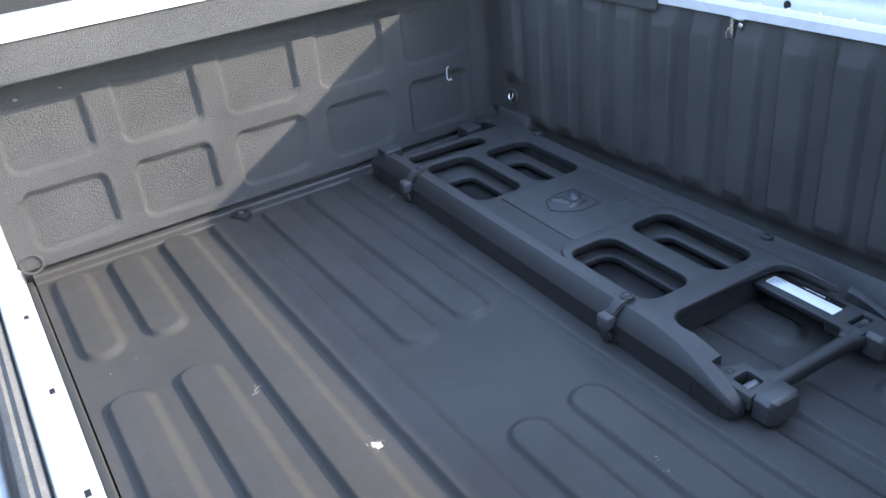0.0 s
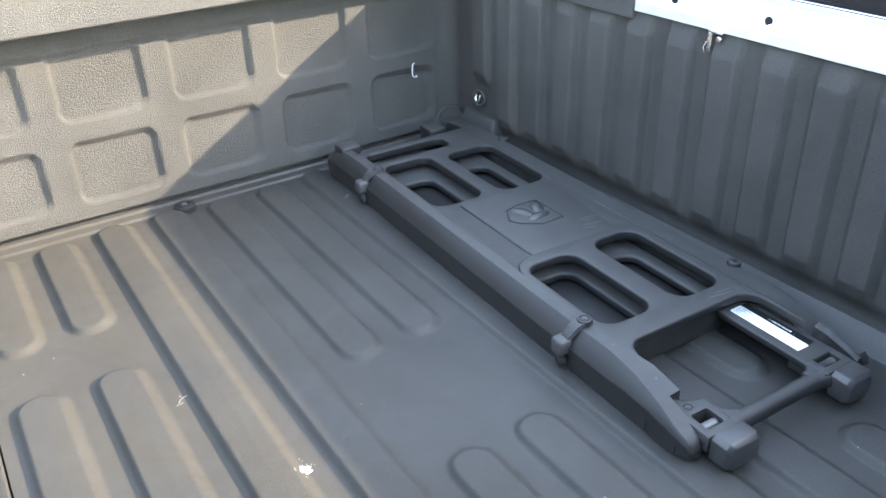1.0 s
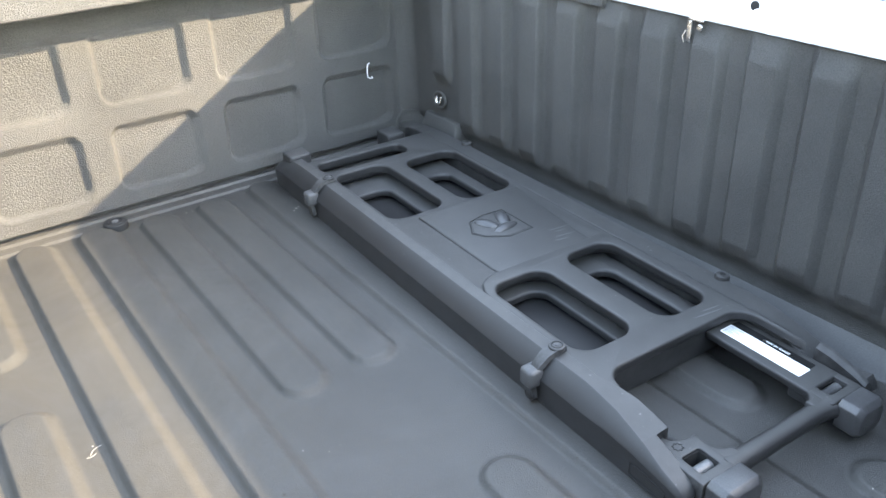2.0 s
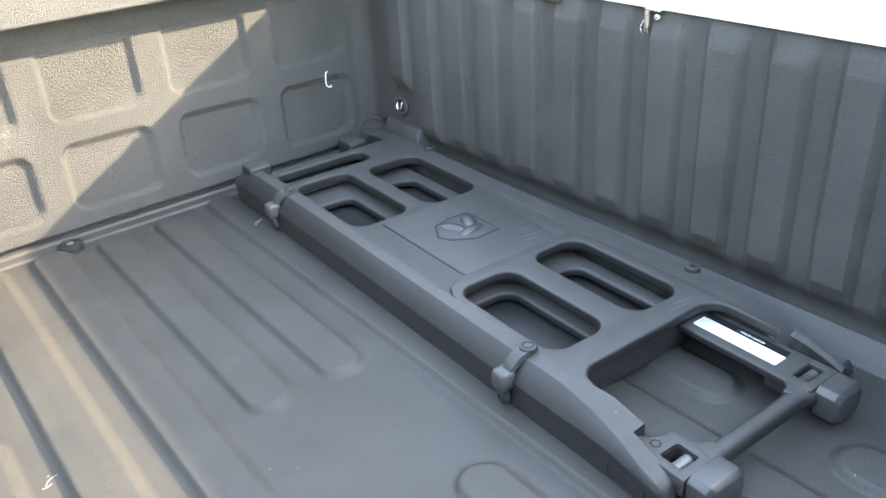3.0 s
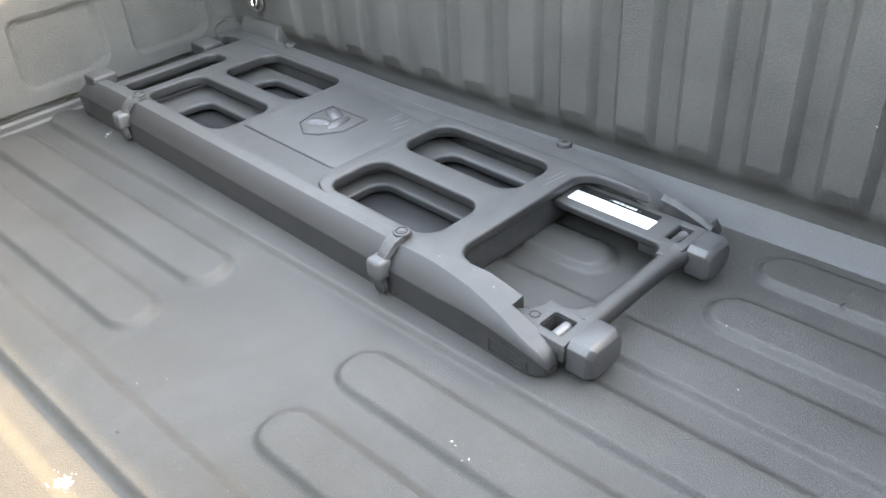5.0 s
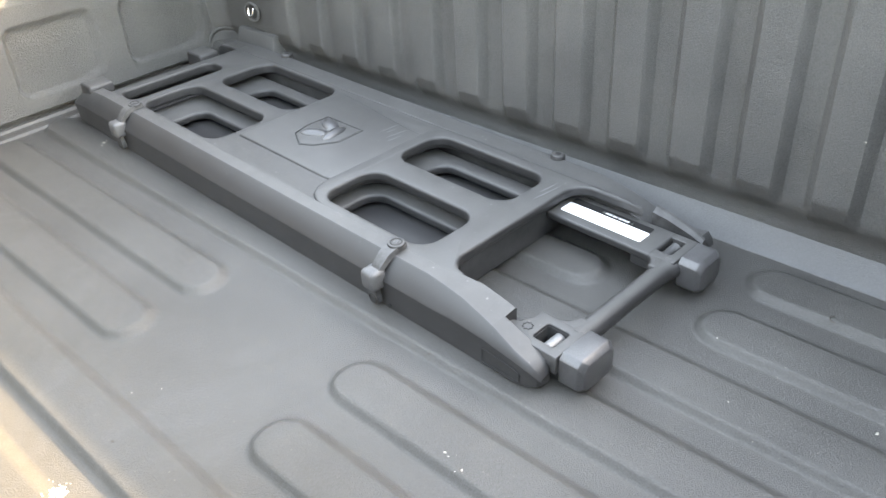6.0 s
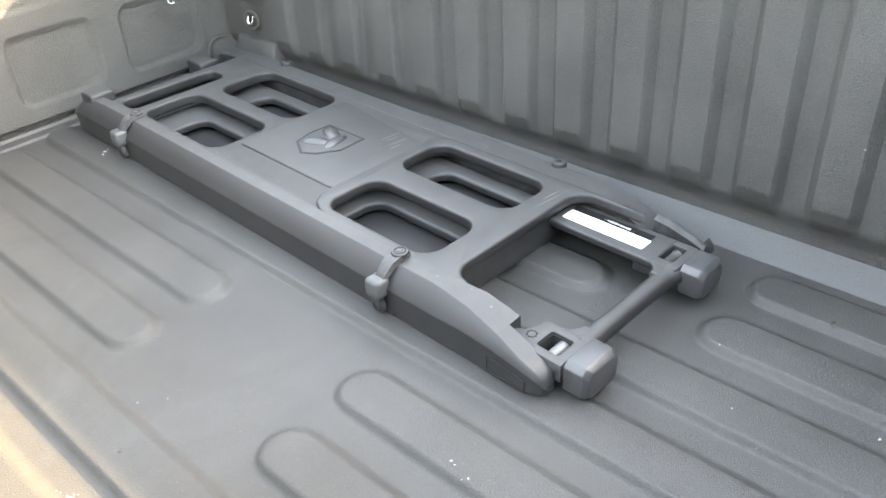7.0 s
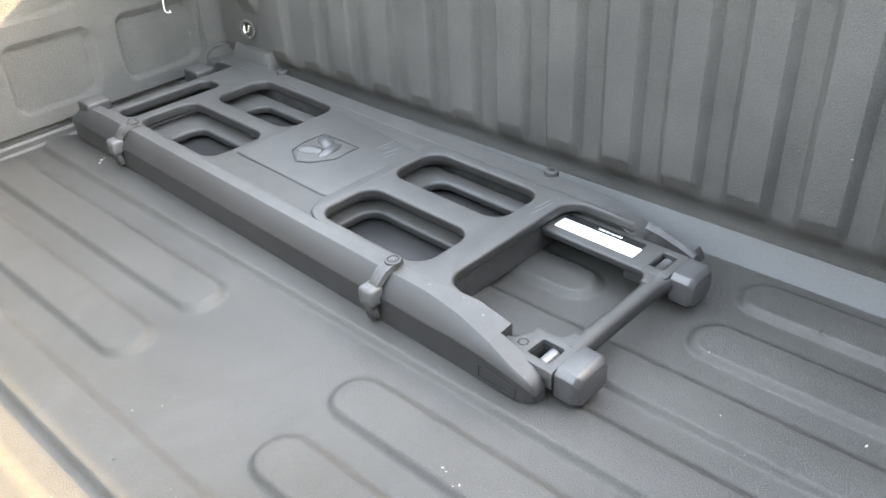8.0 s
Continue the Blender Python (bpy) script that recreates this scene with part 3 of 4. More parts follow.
def make_clamp(parent, side, u, shift):
    """A hinged clamp that grips the arm: screw, strap, knuckle and lower pivot."""
    h = TOP + 0.006
    path = [(v + shift, z) for v, z in ((0.146, h), (0.165, h + 0.001), (0.178, h - 0.004), (0.199, h - 0.026), (0.202, h - 0.05), (0.200, 0.012))]
    bm = bmesh.new()
    rows = []
    for i, (v, z) in enumerate(path):
        a, b = path[max(i - 1, 0)], path[min(i + 1, len(path) - 1)]
        n = Vector((-(b[1] - a[1]), b[0] - a[0])).normalized()
        w = (0.010, 0.013, 0.012, 0.010, 0.011, 0.012)[i]
        t = 0.0045
        lean = u + (0, 0, 0.001, 0.004, 0.006, 0.006)[i]
        rows.append([(side * (v - n.x * 0.003), lean - w, z - n.y * 0.003), (side * (v + n.x * t), lean - w * 0.8, z + n.y * t), (side * (v + n.x * t), lean + w * 0.8, z + n.y * t), (side * (v - n.x * 0.003), lean + w, z - n.y * 0.003)])
    loft(bm, rows)
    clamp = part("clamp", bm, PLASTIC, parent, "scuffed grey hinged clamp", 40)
    bm = bmesh.new()
    lo, hi = sorted((side * (0.186 + shift), side * (0.214 + shift)))
    box(bm, lo, hi, u - 0.009, u + 0.020, h - 0.050, h - 0.018, 0.007, 3)
    part("knuckle", bm, KNUCKLE, clamp)
    bm = bmesh.new()
    disc(bm, pose(side * (0.1575 + shift), u, h + 0.002), 0.0130, 0.005, 24, 0.002)
    part("screw_boss", bm, PLASTIC, clamp)
    bm = bmesh.new()
    tube(bm, [(side * (0.1575 + shift) + 0.0082 * math.cos(a), u + 0.0082 * math.sin(a), h + 0.0068) for a in (math.tau * k / 20 for k in range(20))], 0.0012, 6, True)
    part("screw_rim", bm, RUBBER, clamp)
    bm = bmesh.new()
    disc(bm, pose(side * (0.1575 + shift), u, h + 0.0070), 0.0040, 0.0014, 12, 0.0006)
    part("screw", bm, PLASTIC_FOOT, clamp, "small dark screw")
    bm = bmesh.new()
    disc(bm, pose(side * (0.200 + shift), u + 0.006, 0.016, 0, 90 * side, 0), 0.011, 0.005, 20, 0.002)
    part("pivot", bm, PLASTIC, clamp)
    bm = bmesh.new()
    tube(bm, [(side * (0.2052 + shift), u + 0.006 + 0.0072 * math.cos(a), 0.016 + 0.0072 * math.sin(a)) for a in (math.tau * k / 20 for k in range(20))], 0.0010, 6, True)
    part("pivot_rim", bm, RUBBER, clamp)
    return clamp


def make_foot(parent, v, u, way, half):
    """A chamfered end foot, pushed on with a narrow seam."""
    def ring(d, w, z0, z1, c):
        return [(v - w, u + way * d, z0 + c), (v - w + c, u + way * d, z0), (v + w - c, u + way * d, z0), (v + w, u + way * d, z0 + c), (v + w, u + way * d, z1 - c), (v + w - c, u + way * d, z1), (v - w + c, u + way * d, z1), (v - w, u + way * d, z1 - c)]
    bm = bmesh.new()
    loft(bm, [ring(0.0, half, 0.004, 0.0545, 0.008), ring(0.028, half, 0.004, 0.0545, 0.008), ring(0.036, half - 0.005, 0.008, 0.0480, 0.009)])
    bmesh.ops.bevel(bm, geom=bm.edges[:], offset=0.0015, segments=2, affect="EDGES", profile=0.5)
    return part("foot", bm, PLASTIC_FOOT, parent, "scuffed chamfered plastic foot", 30)


def letters(text, size, v, u, z, parent):
    """White printed capitals, read along the panel towards the feet."""
    cu = bpy.data.curves.new("letters", "FONT")
    cu.body, cu.size, cu.extrude = text, size, 0.00015
    ob = bpy.data.objects.new("letters", cu)
    me = bpy.data.meshes.new_from_object(ob)
    bpy.data.objects.remove(ob)
    me.transform(pose(v, u, z, 0, 0, -90))
    return mesh_part("heading", me, LABEL_WHITE, parent, "white printed heading")


SCUFFS = [((0.076, -0.020), (0.123, -0.023), TOP - 0.0012), ((0.068, -0.046), (0.112, -0.052), TOP - 0.0012), ((0.082, -0.030), (0.105, -0.033), TOP - 0.0012), ((0.060, -0.058), (0.090, -0.061), TOP - 0.0012),
          ((0.066, -0.384), (0.126, -0.391), TOP + 0.0001), ((0.090, -0.378), (0.130, -0.382), TOP + 0.0001), ((-0.098, -0.400), (-0.090, -0.4005), TOP - 0.0008)]


def finish_divider():
    div = empty("bed_divider", DIV)
    # upper deck with its windows, and the raised pads that lie on it
    far, close = WINDOWS[:2], WINDOWS[2:]
    deck = [(0.1900, 0.578), (0.1900, -0.390), (-0.1660, -0.390), (-0.1660, 0.578)]
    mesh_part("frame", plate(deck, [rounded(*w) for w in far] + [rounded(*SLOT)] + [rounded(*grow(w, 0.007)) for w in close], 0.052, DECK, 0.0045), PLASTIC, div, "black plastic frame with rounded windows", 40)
    bay = rounded(-0.141, 0.151, -0.70, -0.405, 0.034)[:14]
    corner = [*rounded(-0.1450, 0.1625, -0.50, -0.0850, 0.034)[:7], (-0.100, -0.0850), (-0.122, -0.0895), (-0.140, -0.103), (-0.151, -0.124), (-0.157, -0.150)]
    near_pad = [(0.1625, -0.440), *corner, (-0.157, -0.425), (-0.148, -0.432), *bay[::-1], (0.1512, -0.520), (0.1540, -0.524), (0.1570, -0.512), (0.159, -0.495), (0.1612, -0.470)]
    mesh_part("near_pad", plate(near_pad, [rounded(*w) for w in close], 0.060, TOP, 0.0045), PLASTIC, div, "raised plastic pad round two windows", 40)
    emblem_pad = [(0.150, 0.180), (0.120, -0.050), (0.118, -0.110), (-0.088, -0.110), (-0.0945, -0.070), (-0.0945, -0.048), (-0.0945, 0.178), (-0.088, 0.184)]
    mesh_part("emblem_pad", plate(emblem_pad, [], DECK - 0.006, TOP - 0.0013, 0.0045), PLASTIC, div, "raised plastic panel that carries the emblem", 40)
    # upright beam that closes the deck towards the large opening
    bm = bmesh.new()
    box(bm, -0.1515, 0.1600, -0.392, -0.3862, 0.004, 0.064, 0.002, 2)
    part("cross_beam", bm, PLASTIC, div)
    # lower folded layer seen through the windows
    lower = [rounded(-0.132, -0.036, 0.205, 0.412, 0.026), rounded(0.038, 0.118, 0.198, 0.402, 0.026), rounded(-0.132, -0.028, -0.345, -0.121, 0.028), rounded(0.036, 0.116, -0.350, -0.138, 0.028)]
    mesh_part("lower_frame", plate(rounded(-0.152, 0.152, -0.385, 0.575, 0.012), [*lower, rounded(*grow(SLOT, 0.004))], 0.020, 0.037, 0.0055), PLASTIC, div, "second plastic frame folded underneath", 40)
    mesh_part("base_panel", plate(rounded(-0.150, 0.165, -0.385, 0.575, 0.012), [rounded(*SLOT)], 0.004, 0.012, 0.002), PLASTIC_SHADED, div, "flat base panel under the frames", 40)
    # raised emblem
    face = TOP - 0.0010
    shield = [(0.057, 0.106), (0.010, 0.108), (-0.026, 0.098), (-0.049, 0.056), (-0.036, 0.032), (0.0026, 0.006), (0.059, 0.008)]
    bm = bmesh.new()
    tube(bm, [(x, y, face) for x, y in shield], 0.0011, 6, True)
    emblem = part("emblem", bm, RUBBER, div, "embossed emblem outline")
    mesh_part("emblem_plate", plate([(0.006 + 0.93 * (x - 0.006), 0.057 + 0.93 * (y - 0.057)) for x, y in shield], [], TOP - 0.004, TOP - 0.0001, 0.0010), PLASTIC, emblem)
    for cx, cy, rx, ry, turn in ((-0.004, 0.072, 0.014, 0.028, 28), (0.036, 0.074, 0.015, 0.030, -22), (0.018, 0.040, 0.030, 0.012, 8)):
        bm = bmesh.new()
        bmesh.ops.create_uvsphere(bm, u_segments=18, v_segments=10, radius=1)
        bmesh.ops.transform(bm, matrix=pose(cx, cy, face - 0.0006, 0, 0, turn) @ Matrix.Diagonal((rx, ry, 0.0085, 1)), verts=bm.verts[:])
        part("emblem_boss", bm, PLASTIC_FOOT, emblem)
    for s in (-1, 1):
        shift = 0.0 if s < 0 else 0.011
        arm = make_arm(div, s, shift)
        if s > 0:
            bm = bmesh.new()
            loft(bm, [[(a, u, 0.020), (b, u, 0.020), (b, u, top - 0.012), (b - 0.008, u, top), (b - 0.014, u, top), (a, u, top - 0.005)] for u, top, a, b in ((-0.534, 0.073, 0.164, 0.188), (-0.556, 0.064, 0.172, 0.194), (-0.590, 0.050, 0.178, 0.199), (-0.610, 0.038, 0.183, 0.200))])
            part("end_block", bm, PLASTIC, arm, "", 20)
        for u in (0.438, -0.326):
            if s < 0:
                make_clamp(div, s, u, 0.0055)
            else:
                bm = bmesh.new()
                disc(bm, pose(0.203, u + 0.002, TOP - 0.010, 0, 8, 0), 0.013, 0.013, 20, 0.003)
                nub = part("pivot_boss", bm, PLASTIC, div, "round pivot boss on the arm")
                bm = bmesh.new()
                disc(bm, pose(0.2048, u + 0.002, TOP + 0.0025, 0, 8, 0), 0.005, 0.0012, 14)
                part("pivot_hole", bm, RUBBER, nub)
    # far end bar and near end bar
    bm = bmesh.new()
    tube(bm, [(-0.15, 0.592, 0.046), (0.15, 0.592, 0.046)], 0.014, 14)
    part("end_bar", bm, PLASTIC, div)
    bm = bmesh.new()
    sec = []
    for v, a, b in ((-0.114, 0.020, 0.017), (-0.100, 0.017, 0.016), (-0.086, 0.0155, 0.0155), (0.0, 0.015, 0.015), (0.072, 0.0155, 0.0155), (0.086, 0.017, 0.016), (0.100, 0.020, 0.017)):
        sec.append([(v, -0.604 + a * math.cos(k * math.tau / 16), 0.034 + b * math.sin(k * math.tau / 16)) for k in range(16)])
    loft(bm, sec)
    part("end_bar", bm, PLASTIC, div)
    for side, v in ((-1, -0.106), (1, 0.0905)):
        # rounded web between the opening and the latch
        web = [(v - side * 0.022 + side * 0.022 * math.cos(a), -0.567 + 0.022 * math.sin(a)) for a in (radians(-90 * k / 7) for k in range(8))]
        web = [(v + side * 0.012, -0.545), (v, -0.545), *web, (v - side * 0.022, -0.606), (v + side * 0.012, -0.606)]
        mesh_part("corner_web", plate(web if side < 0 else web[::-1], [], 0.034, 0.0495, 0.004), PLASTIC, div)
    for v in (-0.1400, 0.128):
        # latch housing: four walls round a pin
        hole = 0.0165 if v < 0 else 0.0200
        shell = [(-0.171, -0.6165), (-0.109, -0.6165), (-0.109, -0.549), (-0.126, -0.546), (-0.143, -0.537), (-0.150, -0.522), (-0.171, -0.522)] if v < 0 else rounded(v - 0.037, v + 0.034, -0.6165, -0.545, 0.006)
        mesh_part("latch_housing", plate(shell, [rounded(v - hole, v + hole, -0.602, -0.568, 0.004)], 0.022, 0.0500, 0.0022), PLASTIC, div, "latch housing with a square opening")
        bm = bmesh.new()
        box(bm, v - 0.018, v + 0.018, -0.604, -0.565, 0.008, 0.016)
        part("latch_floor", bm, RUBBER, div)
        # black lining added to give the slot its shade by colour
        mesh_part("latch_shade_lining", plate(rounded(v - hole - 0.0007, v + hole + 0.0007, -0.6027, -0.5673, 0.005), [rounded(v - hole + 0.0009, v + hole - 0.0009, -0.6010, -0.5690, 0.004)], 0.014, 0.0460, 0.0004), RUBBER, div)
        bm = bmesh.new()
        tube(bm, [(v - hole, -0.5880, 0.035), (v + hole, -0.5880, 0.035)], 0.0088, 20)
        part("latch_pin", bm, STEEL if v < 0 else PLASTIC_FOOT, div, "polished steel latch pin" if v < 0 else "dark latch pin")
        make_foot(div, v + (0.0075 if v < 0 else 0.003), -0.6180, -1, 0.0350 if v < 0 else 0.0310)
        bm = bmesh.new()
        box(bm, v - (0.042 if v < 0 else 0.044), v + (0.012 if v < 0 else 0.006), 0.600 if v < 0 else 0.610, 0.650 if v < 0 else 0.672, 0.0, 0.085 if v < 0 else 0.070, 0.006, 3)
        part("end_stop", bm, PLASTIC, div)
    # small moulded gear mark beside the latch
    bm = bmesh.new()
    ring = [(-0.1455 + r * math.cos(a), -0.5515 + r * math.sin(a), 0.0502) for a, r in ((math.tau * k / 16, 0.0055 if k % 2 else 0.0078) for k in range(16))]
    tube(bm, ring, 0.0007, 5, True)
    part("moulded_mark", bm, RUBBER, div)
    # pale scuffs on the top
    for a, b, z in SCUFFS:
        way = Vector((b[0] - a[0], b[1] - a[1], 0))
        m = Matrix.Translation(((a[0] + b[0]) / 2, (a[1] + b[1]) / 2, z)) @ pose(0, 0, 0, 0, 0, math.degrees(math.atan2(way.y, way.x)))
        bm = bmesh.new()
        half = way.length / 2
        ring = [(-half, 0.0002), (-0.4 * half, -0.0013), (0.5 * half, -0.0009), (half, 0.0), (0.3 * half, 0.0011), (-0.6 * half, 0.0014)]
        loft(bm, [[m @ Vector((a, b, z)) for a, b in ring] for z in (-0.0006, 0.00015)])
        part("scuff", bm, SCUFF, div, "pale scuff mark")
    # printed warning label on the inner ledge
    mesh_part("label_ledge", plate(rounded(0.0880, 0.162, -0.580, -0.3930, 0.004), [], 0.0370, 0.0505, 0.004), PLASTIC, div)
    mesh_part("label", plate(rounded(0.1065, 0.1335, -0.551, -0.4065, 0.002), [], 0.0503, 0.0513, 0.0002), LABEL_WHITE, div, "white printed warning label")
    mesh_part("label_band", plate(rounded(0.1338, 0.1490, -0.549, -0.4065, 0.002), [], 0.0503, 0.0513, 0.0002), LABEL_BLACK, div, "black heading band of the label")
    letters("MISE EN GARDE", 0.0060, 0.1382, -0.4680, 0.0515, div)
    for u in (-0.4645, -0.5165):
        bm = bmesh.new()
        c = [bm.verts.new((0.1382 + a, u + b, 0.0516)) for a, b in ((0, -0.0023), (0, 0.0023), (0.0043, 0))]
        bm.faces.new(c)
        bmesh.ops.solidify(bm, geom=bm.faces[:], thickness=0.0002)
        part("warning_sign", bm, LABEL_WHITE, div)
    for k in range(9):
        bm = bmesh.new()
        n = 0.4 + 0.6 * ((k * 37) % 10) / 10
        box(bm, 0.1088 + 0.0027 * k, 0.1096 + 0.0027 * k, -0.409 - 0.032 * n, -0.409, 0.0512, 0.0516)
        part("print_line", bm, GREY_PRINT, div)
    return tagged(div, "black plastic truck bed divider lying folded flat on the ribs", "bed divider")


finish_divider()


# ---- small fittings and debris ----
def make_ring():
    """A steel tie-down loop in its cup in the corner."""
    ring = empty("tie_down_ring", pose(1.4595, 2.042, 0.146, 0, -90, 12))
    bm = bmesh.new()
    pts = [(0.020 * math.cos(a), 0.020 * math.sin(a), 0.006) for a in (math.tau * k / 24 for k in range(24))]
    tube(bm, pts, 0.0035, 8, True)
    part("cup", bm, LINER, ring)
    bm = bmesh.new()
    tube(bm, [(0.008, -0.007, -0.004), (0.008, -0.007, 0.008), (0.000, -0.008, 0.011), (-0.007, -0.005, 0.012), (-0.009, 0.000, 0.012), (-0.007, 0.005, 0.012), (0.000, 0.008, 0.011), (0.008, 0.007, 0.008), (0.008, 0.007, -0.004)], 0.0026, 8)
    part("loop", bm, METAL, ring)
    return tagged(ring, "bright steel tie-down loop in the bed corner", "tie-down")


make_ring()


def make_hook():
    """A small bent steel bracket that hangs under the rail."""
    hook = empty("rail_bracket", pose(1.456, 1.285, 0.482))
    bm = bmesh.new()
    box(bm, -0.006, 0.006, -0.020, 0.012, -0.004, 0.0, 0.001)
    box(bm, -0.006, -0.003, 0.003, 0.012, -0.040, -0.004, 0.001)
    part("strap", bm, METAL, hook)
    bm = bmesh.new()
    disc(bm, pose(-0.003, -0.014, -0.013, 0, -90, 0), 0.006, 0.005, 16, 0.002)
    part("bolt", bm, METAL, hook)
    bm = bmesh.new()
    tube(bm, [(-0.006, 0.013, -0.020), (-0.008, 0.017, -0.032), (-0.006, 0.015, -0.042)], 0.0016, 8)
    part("clip", bm, METAL, hook)
    return tagged(hook, "small bright steel bracket under the bed rail", "bracket")


make_hook()


def make_clip():
    clip = empty("wall_clip", pose(1.345, NORTH + 0.006, 0.205))
    bm = bmesh.new()
    tube(bm, [(0.008, 0.004, 0.020), (0.004, -0.006, 0.020), (-0.003, -0.009, 0.018), (-0.005, -0.010, 0.010), (-0.006, -0.010, -0.004), (-0.005, -0.010, -0.014), (0.001, -0.010, -0.018), (0.009, -0.009, -0.019), (0.012, 0.000, -0.018)], 0.0016, 8)
    part("wire", bm, surface("white plastic", (0.74, 0.74, 0.73), (0.82, 0.82, 0.81), 0.4, 200, 0.0, 0, 20), clip)
    return tagged(clip, "small bent white plastic clip on the wall", "clip")


make_clip()


def make_plug():
    plug = empty("floor_plug", pose(0.650, 2.156, 0.013))
    bm = bmesh.new()
    disc(bm, pose(0, 0, -0.012), 0.026, 0.015, 28, 0.003)
    part("washer", bm, RUBBER, plug)
    bm = bmesh.new()
    disc(bm, pose(0, 0, 0.002), 0.0075, 0.0035, 6, 0.001)
    part("bolt_head", bm, STEEL, plug, "dull steel bolt head")
    bm = bmesh.new()
    tube(bm, [(0.016 * math.cos(a), 0.016 * math.sin(a), 0.003) for a in (math.tau * k / 24 for k in range(24))], 0.0022, 6, True)
    part("washer_rim", bm, RUBBER, plug)
    return tagged(plug, "black rubber washer with a bolt in the bed floor", "bolt")


make_plug()


def make_boss(x, z, r):
    bm = bmesh.new()
    pts = []
    for a in (math.tau * k / 32 for k in range(32)):
        px = x + r * math.cos(a)
        bend = min(max((px - (EAST - 0.045)) / 0.06, 0), 1)
        pts.append((px, NORTH - 0.0005 - 0.05 * bend ** 2, z + r * math.sin(a)))
    tube(bm, pts, 0.004, 8, True)
    return tagged(part("trim_wall_boss", bm, LINER), "round moulded rim on the bedliner wall", "moulding", kind="structure")


make_boss(0.148, 0.040, 0.024)
make_boss(1.460, 0.040, 0.041)


bm = bmesh.new()
box(bm, 1.425, 1.50, 2.125, 2.21, -0.01, 0.050, 0.012, 3)
tagged(part("trim_corner_block", bm, LINER), "moulded step in the bedliner corner", "moulding", kind="structure")
# sloped pad under the tie-down
bm = bmesh.new()
loft(bm, [[(1.425 + 0.028 * f, 1.955 + 0.016 * f, z), (1.49, 1.955 + 0.016 * f, z), (1.49, 2.125 - 0.016 * f, z), (1.425 + 0.028 * f, 2.125 - 0.016 * f, z)] for z, f in ((0.0, 0.0), (0.062, 0.6), (0.100, 1.0))])
bmesh.ops.bevel(bm, geom=bm.edges[:], offset=0.006, segments=3, affect="EDGES", profile=0.5)
tagged(part("trim_corner_pad", bm, LINER_EAST), "sloped moulded pad below the tie-down", "moulding", kind="structure")


def make_striker():
    st = empty("gate_striker", pose(0.105, 2.17, 0.045))
    bm = bmesh.new()
    tube(bm, [(0.006, 0.025, -0.03), (0.016, -0.004, -0.03), (0.016, -0.004, 0.0), (0.006, 0.025, 0.0)], 0.003, 8)
    part("loop", bm, METAL, st)
    return tagged(st, "small bright striker loop beside the sill", "striker")


make_striker()


def make_bit(name, x, y, z, size, material, label, seed, spikes=9, group=""):
    """An uneven flat scrap."""
    rnd = random.Random(seed)
    bm = bmesh.new()
    ring = []
    n = spikes * 2
    for k in range(n):
        a = math.tau * k / n
        r = size * (rnd.uniform(0.75, 1.2) if k % 2 else rnd.uniform(0.55, 0.9))
        ring.append((r * math.cos(a), r * math.sin(a)))
    low = [bm.verts.new((a, b, 0)) for a, b in ring]
    high = [bm.verts.new((a * 0.8, b * 0.8, min(size * 0.22, 0.0022) * rnd.uniform(0.6, 1.2))) for a, b in ring]
    bm.faces.new(high)
    bm.faces.new(low[::-1])
    for k in range(n):
        bm.faces.new((low[k], low[(k + 1) % n], high[(k + 1) % n], high[k]))
    ob = part(name, bm, material, None, "", 30)
    ob.location = (x, y, z)
    ob.rotation_euler = (0, 0, rnd.uniform(0, 6))
    ob.scale = (1.0, 1.0 if spikes > 6 else rnd.uniform(0.35, 0.7), 1.0)
    return tagged(ob, label, "debris", group)


def floor_height(x, y):
    return float(floor_place(np.array([x]), np.array([y]))[2][0])


def make_splat(x, y):
    """A dried splat: one thin uneven body with drops thrown to one side."""
    rnd = random.Random(3)
    bm = bmesh.new()
    lumps = [(0, 0, 0.0088), (0.005, 0.003, 0.007), (-0.003, 0.005, 0.0068), (0.006, -0.003, 0.0055), (-0.006, -0.002, 0.0048)]
    lumps += [(rnd.gauss(0.001, 0.009), rnd.gauss(0.002, 0.008), rnd.uniform(0.0006, 0.0014)) for k in range(14)]
    for a, b, size in lumps:
        n = 15
        reach = [size * rnd.uniform(0.62, 1.3) for k in range(n)]
        turn = [math.tau * k / n for k in range(n)]
        low = [bm.verts.new((a + q * math.cos(w), b + q * math.sin(w), floor_height(x + a, y + b) - 0.0004)) for q, w in zip(reach, turn)]
        top = floor_height(x + a, y + b) + 0.0005 + 0.06 * size * rnd.uniform(0.7, 1.3)
        high = [bm.verts.new((a + 0.72 * q * math.cos(w), b + 0.72 * q * math.sin(w), top)) for q, w in zip(reach, turn)]
        bm.faces.new(high)
        for k in range(n):
            bm.faces.new((low[k], low[(k + 1) % n], high[(k + 1) % n], high[k]))
    ob = part("dried_splat", bm, DEBRIS_WHITE, None, "", 30)
    ob.location = (x, y, 0)
    return tagged(ob, "dried whitish splat on a floor rib", "debris")


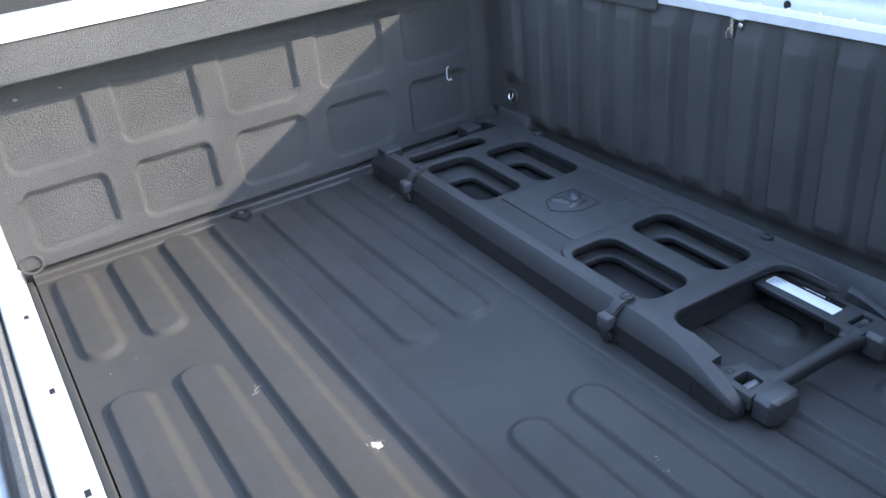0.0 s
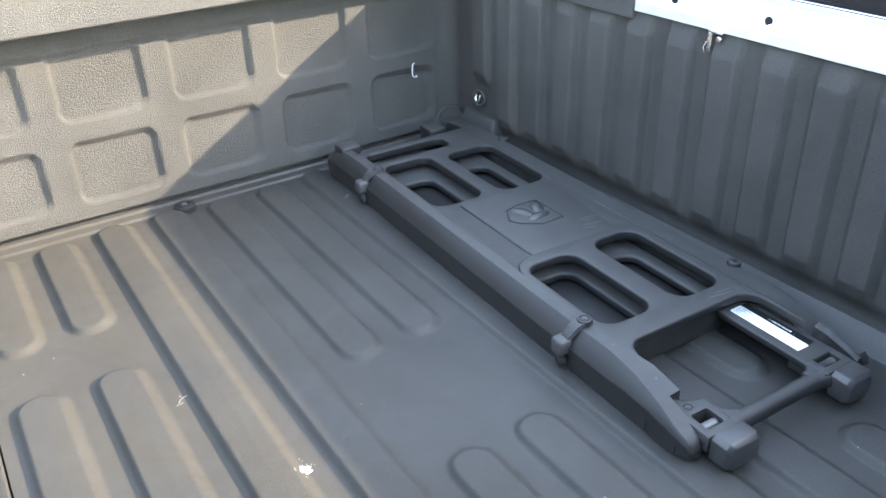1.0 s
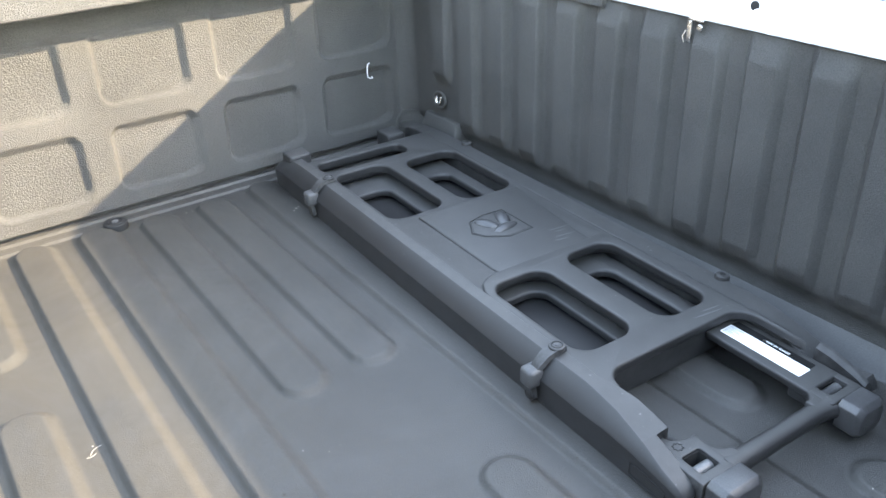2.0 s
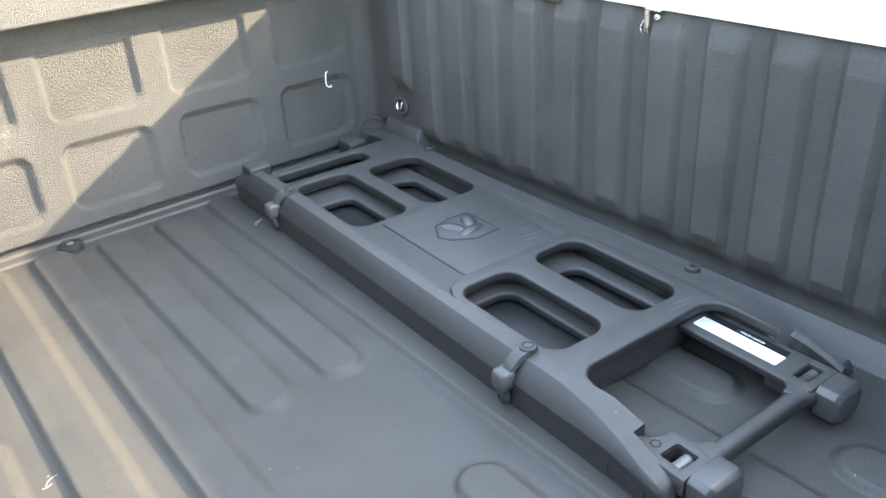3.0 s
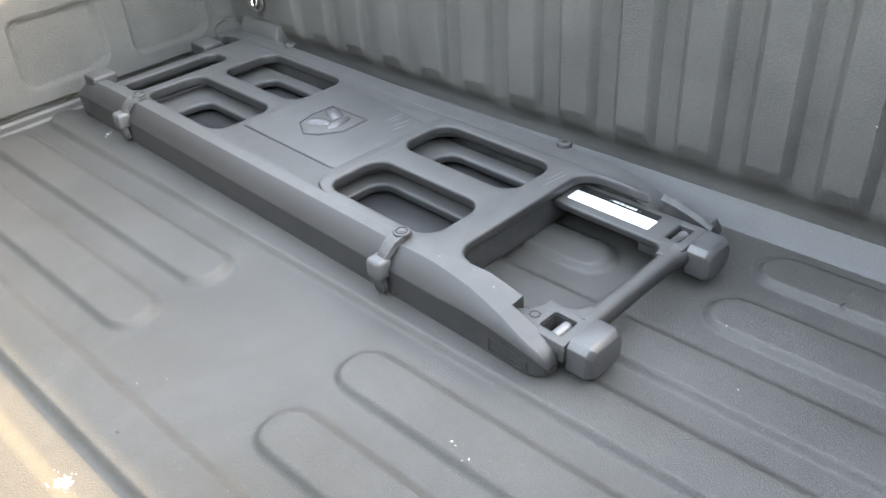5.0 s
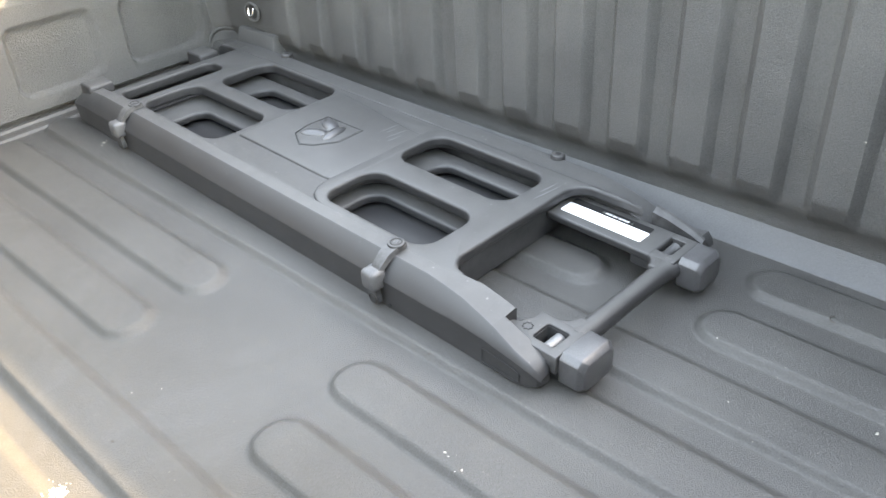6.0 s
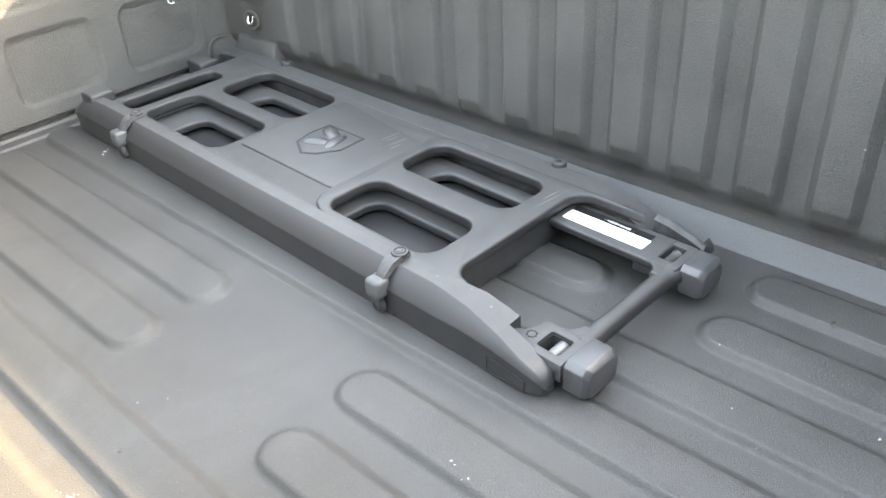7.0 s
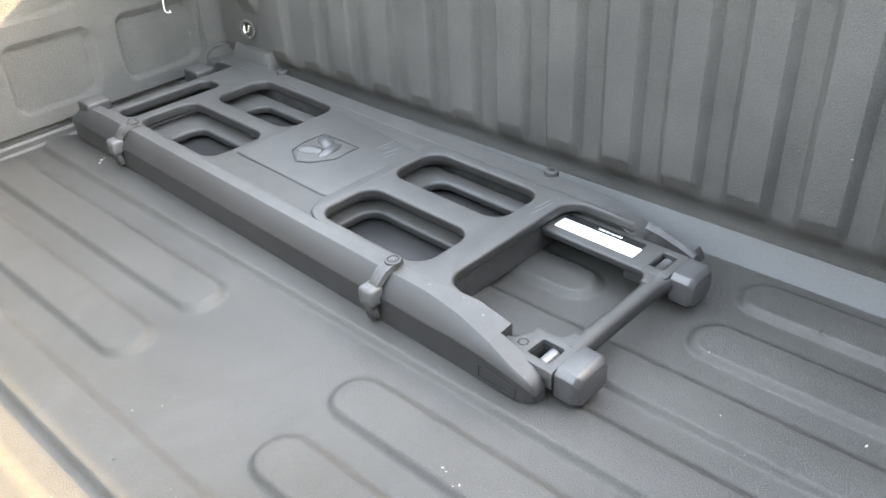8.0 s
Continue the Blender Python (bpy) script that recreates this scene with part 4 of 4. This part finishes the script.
make_splat(0.517, 1.176)
BITS = [(0.416, 1.46, 0.0025), (0.999, 1.966, 0.006), (0.990, 1.957, 0.005), (1.008, 1.971, 0.004), (0.842, 0.873, 0.003), (0.840, 0.866, 0.0022), (0.835, 0.841, 0.0032), (0.829, 0.846, 0.002), (1.193, 0.517, 0.0045), (0.66, 1.262, 0.002), (0.69, 1.238, 0.002), (0.80, 2.13, 0.004), (0.815, 2.13, 0.003), (1.22, 0.732, 0.0024), (0.203, 1.683, 0.003), (0.258, 1.703, 0.0025), (1.12, 0.666, 0.0022)]
for k, (x, y, s) in enumerate(BITS):
    make_bit("fleck", x, y, floor_height(x, y), 0.75 * s, DEBRIS_WHITE, "tiny pale fleck on the bed floor", 20 + k, 5, "flecks on the bed floor")
# pale chips caught on the pocketed wall and on the ribbed one
for k, (x, y, z, s, turn) in enumerate([(0.334, 2.2215, 0.422, 0.005, 0), (0.238, 2.2215, 0.418, 0.006, 0), (0.29, 2.2115, 0.219, 0.003, 0), (1.4635, 0.89, 0.195, 0.0022, -90), (1.4478, 0.674, 0.224, 0.0025, -90)]):
    chip = make_bit("wall_fleck", x, y, z, s, DEBRIS_WHITE, "tiny pale chip on the bedliner wall", 40 + k, 5, "chips on the bedliner walls")
    chip.rotation_euler = (math.pi / 2, 0, radians(turn))
for k, (x, y, s) in enumerate([(0.957, 1.007, 0.003), (0.597, 1.189, 0.0035), (0.62, 0.93, 0.0025)]):
    make_bit("leaf_crumb", x, y, floor_height(x, y), s, DEBRIS_DARK, "tiny dark crumb on the bed floor", 60 + k, 5, "crumbs on the bed floor")
bm = bmesh.new()
tube(bm, [(0.0075 * math.cos(a), 0.0075 * math.sin(a), 0.0013) for a in (0.4 + 3.0 * k / 12 for k in range(13))], 0.0009, 6)
curl = part("stalk", bm, DEBRIS_DARK)
curl.location = (1.351, 0.629, floor_height(1.351, 0.629))
tagged(curl, "small dark curled stalk on the bed floor", "debris")


def make_scratch(x, y, turn, length, bow):
    """A thin pale scratch that follows the floor."""
    bm = bmesh.new()
    pts = []
    for k in range(11):
        f = k / 10 - 0.5
        a, b = f * length, bow * (1 - 4 * f * f)
        px = x + a * math.cos(radians(turn)) - b * math.sin(radians(turn))
        py = y + a * math.sin(radians(turn)) + b * math.cos(radians(turn))
        pts.append((px, py, floor_height(px, py) + 0.0001))
    tube(bm, pts, 0.00042, 5)
    return tagged(part("scratch_mark", bm, DEBRIS_WHITE), "thin pale scratch on the bed floor", "scratch", "scratches on the bed floor")


make_scratch(0.418, 1.448, 35, 0.024, 0.004)
make_scratch(0.409, 1.440, 10, 0.014, -0.002)
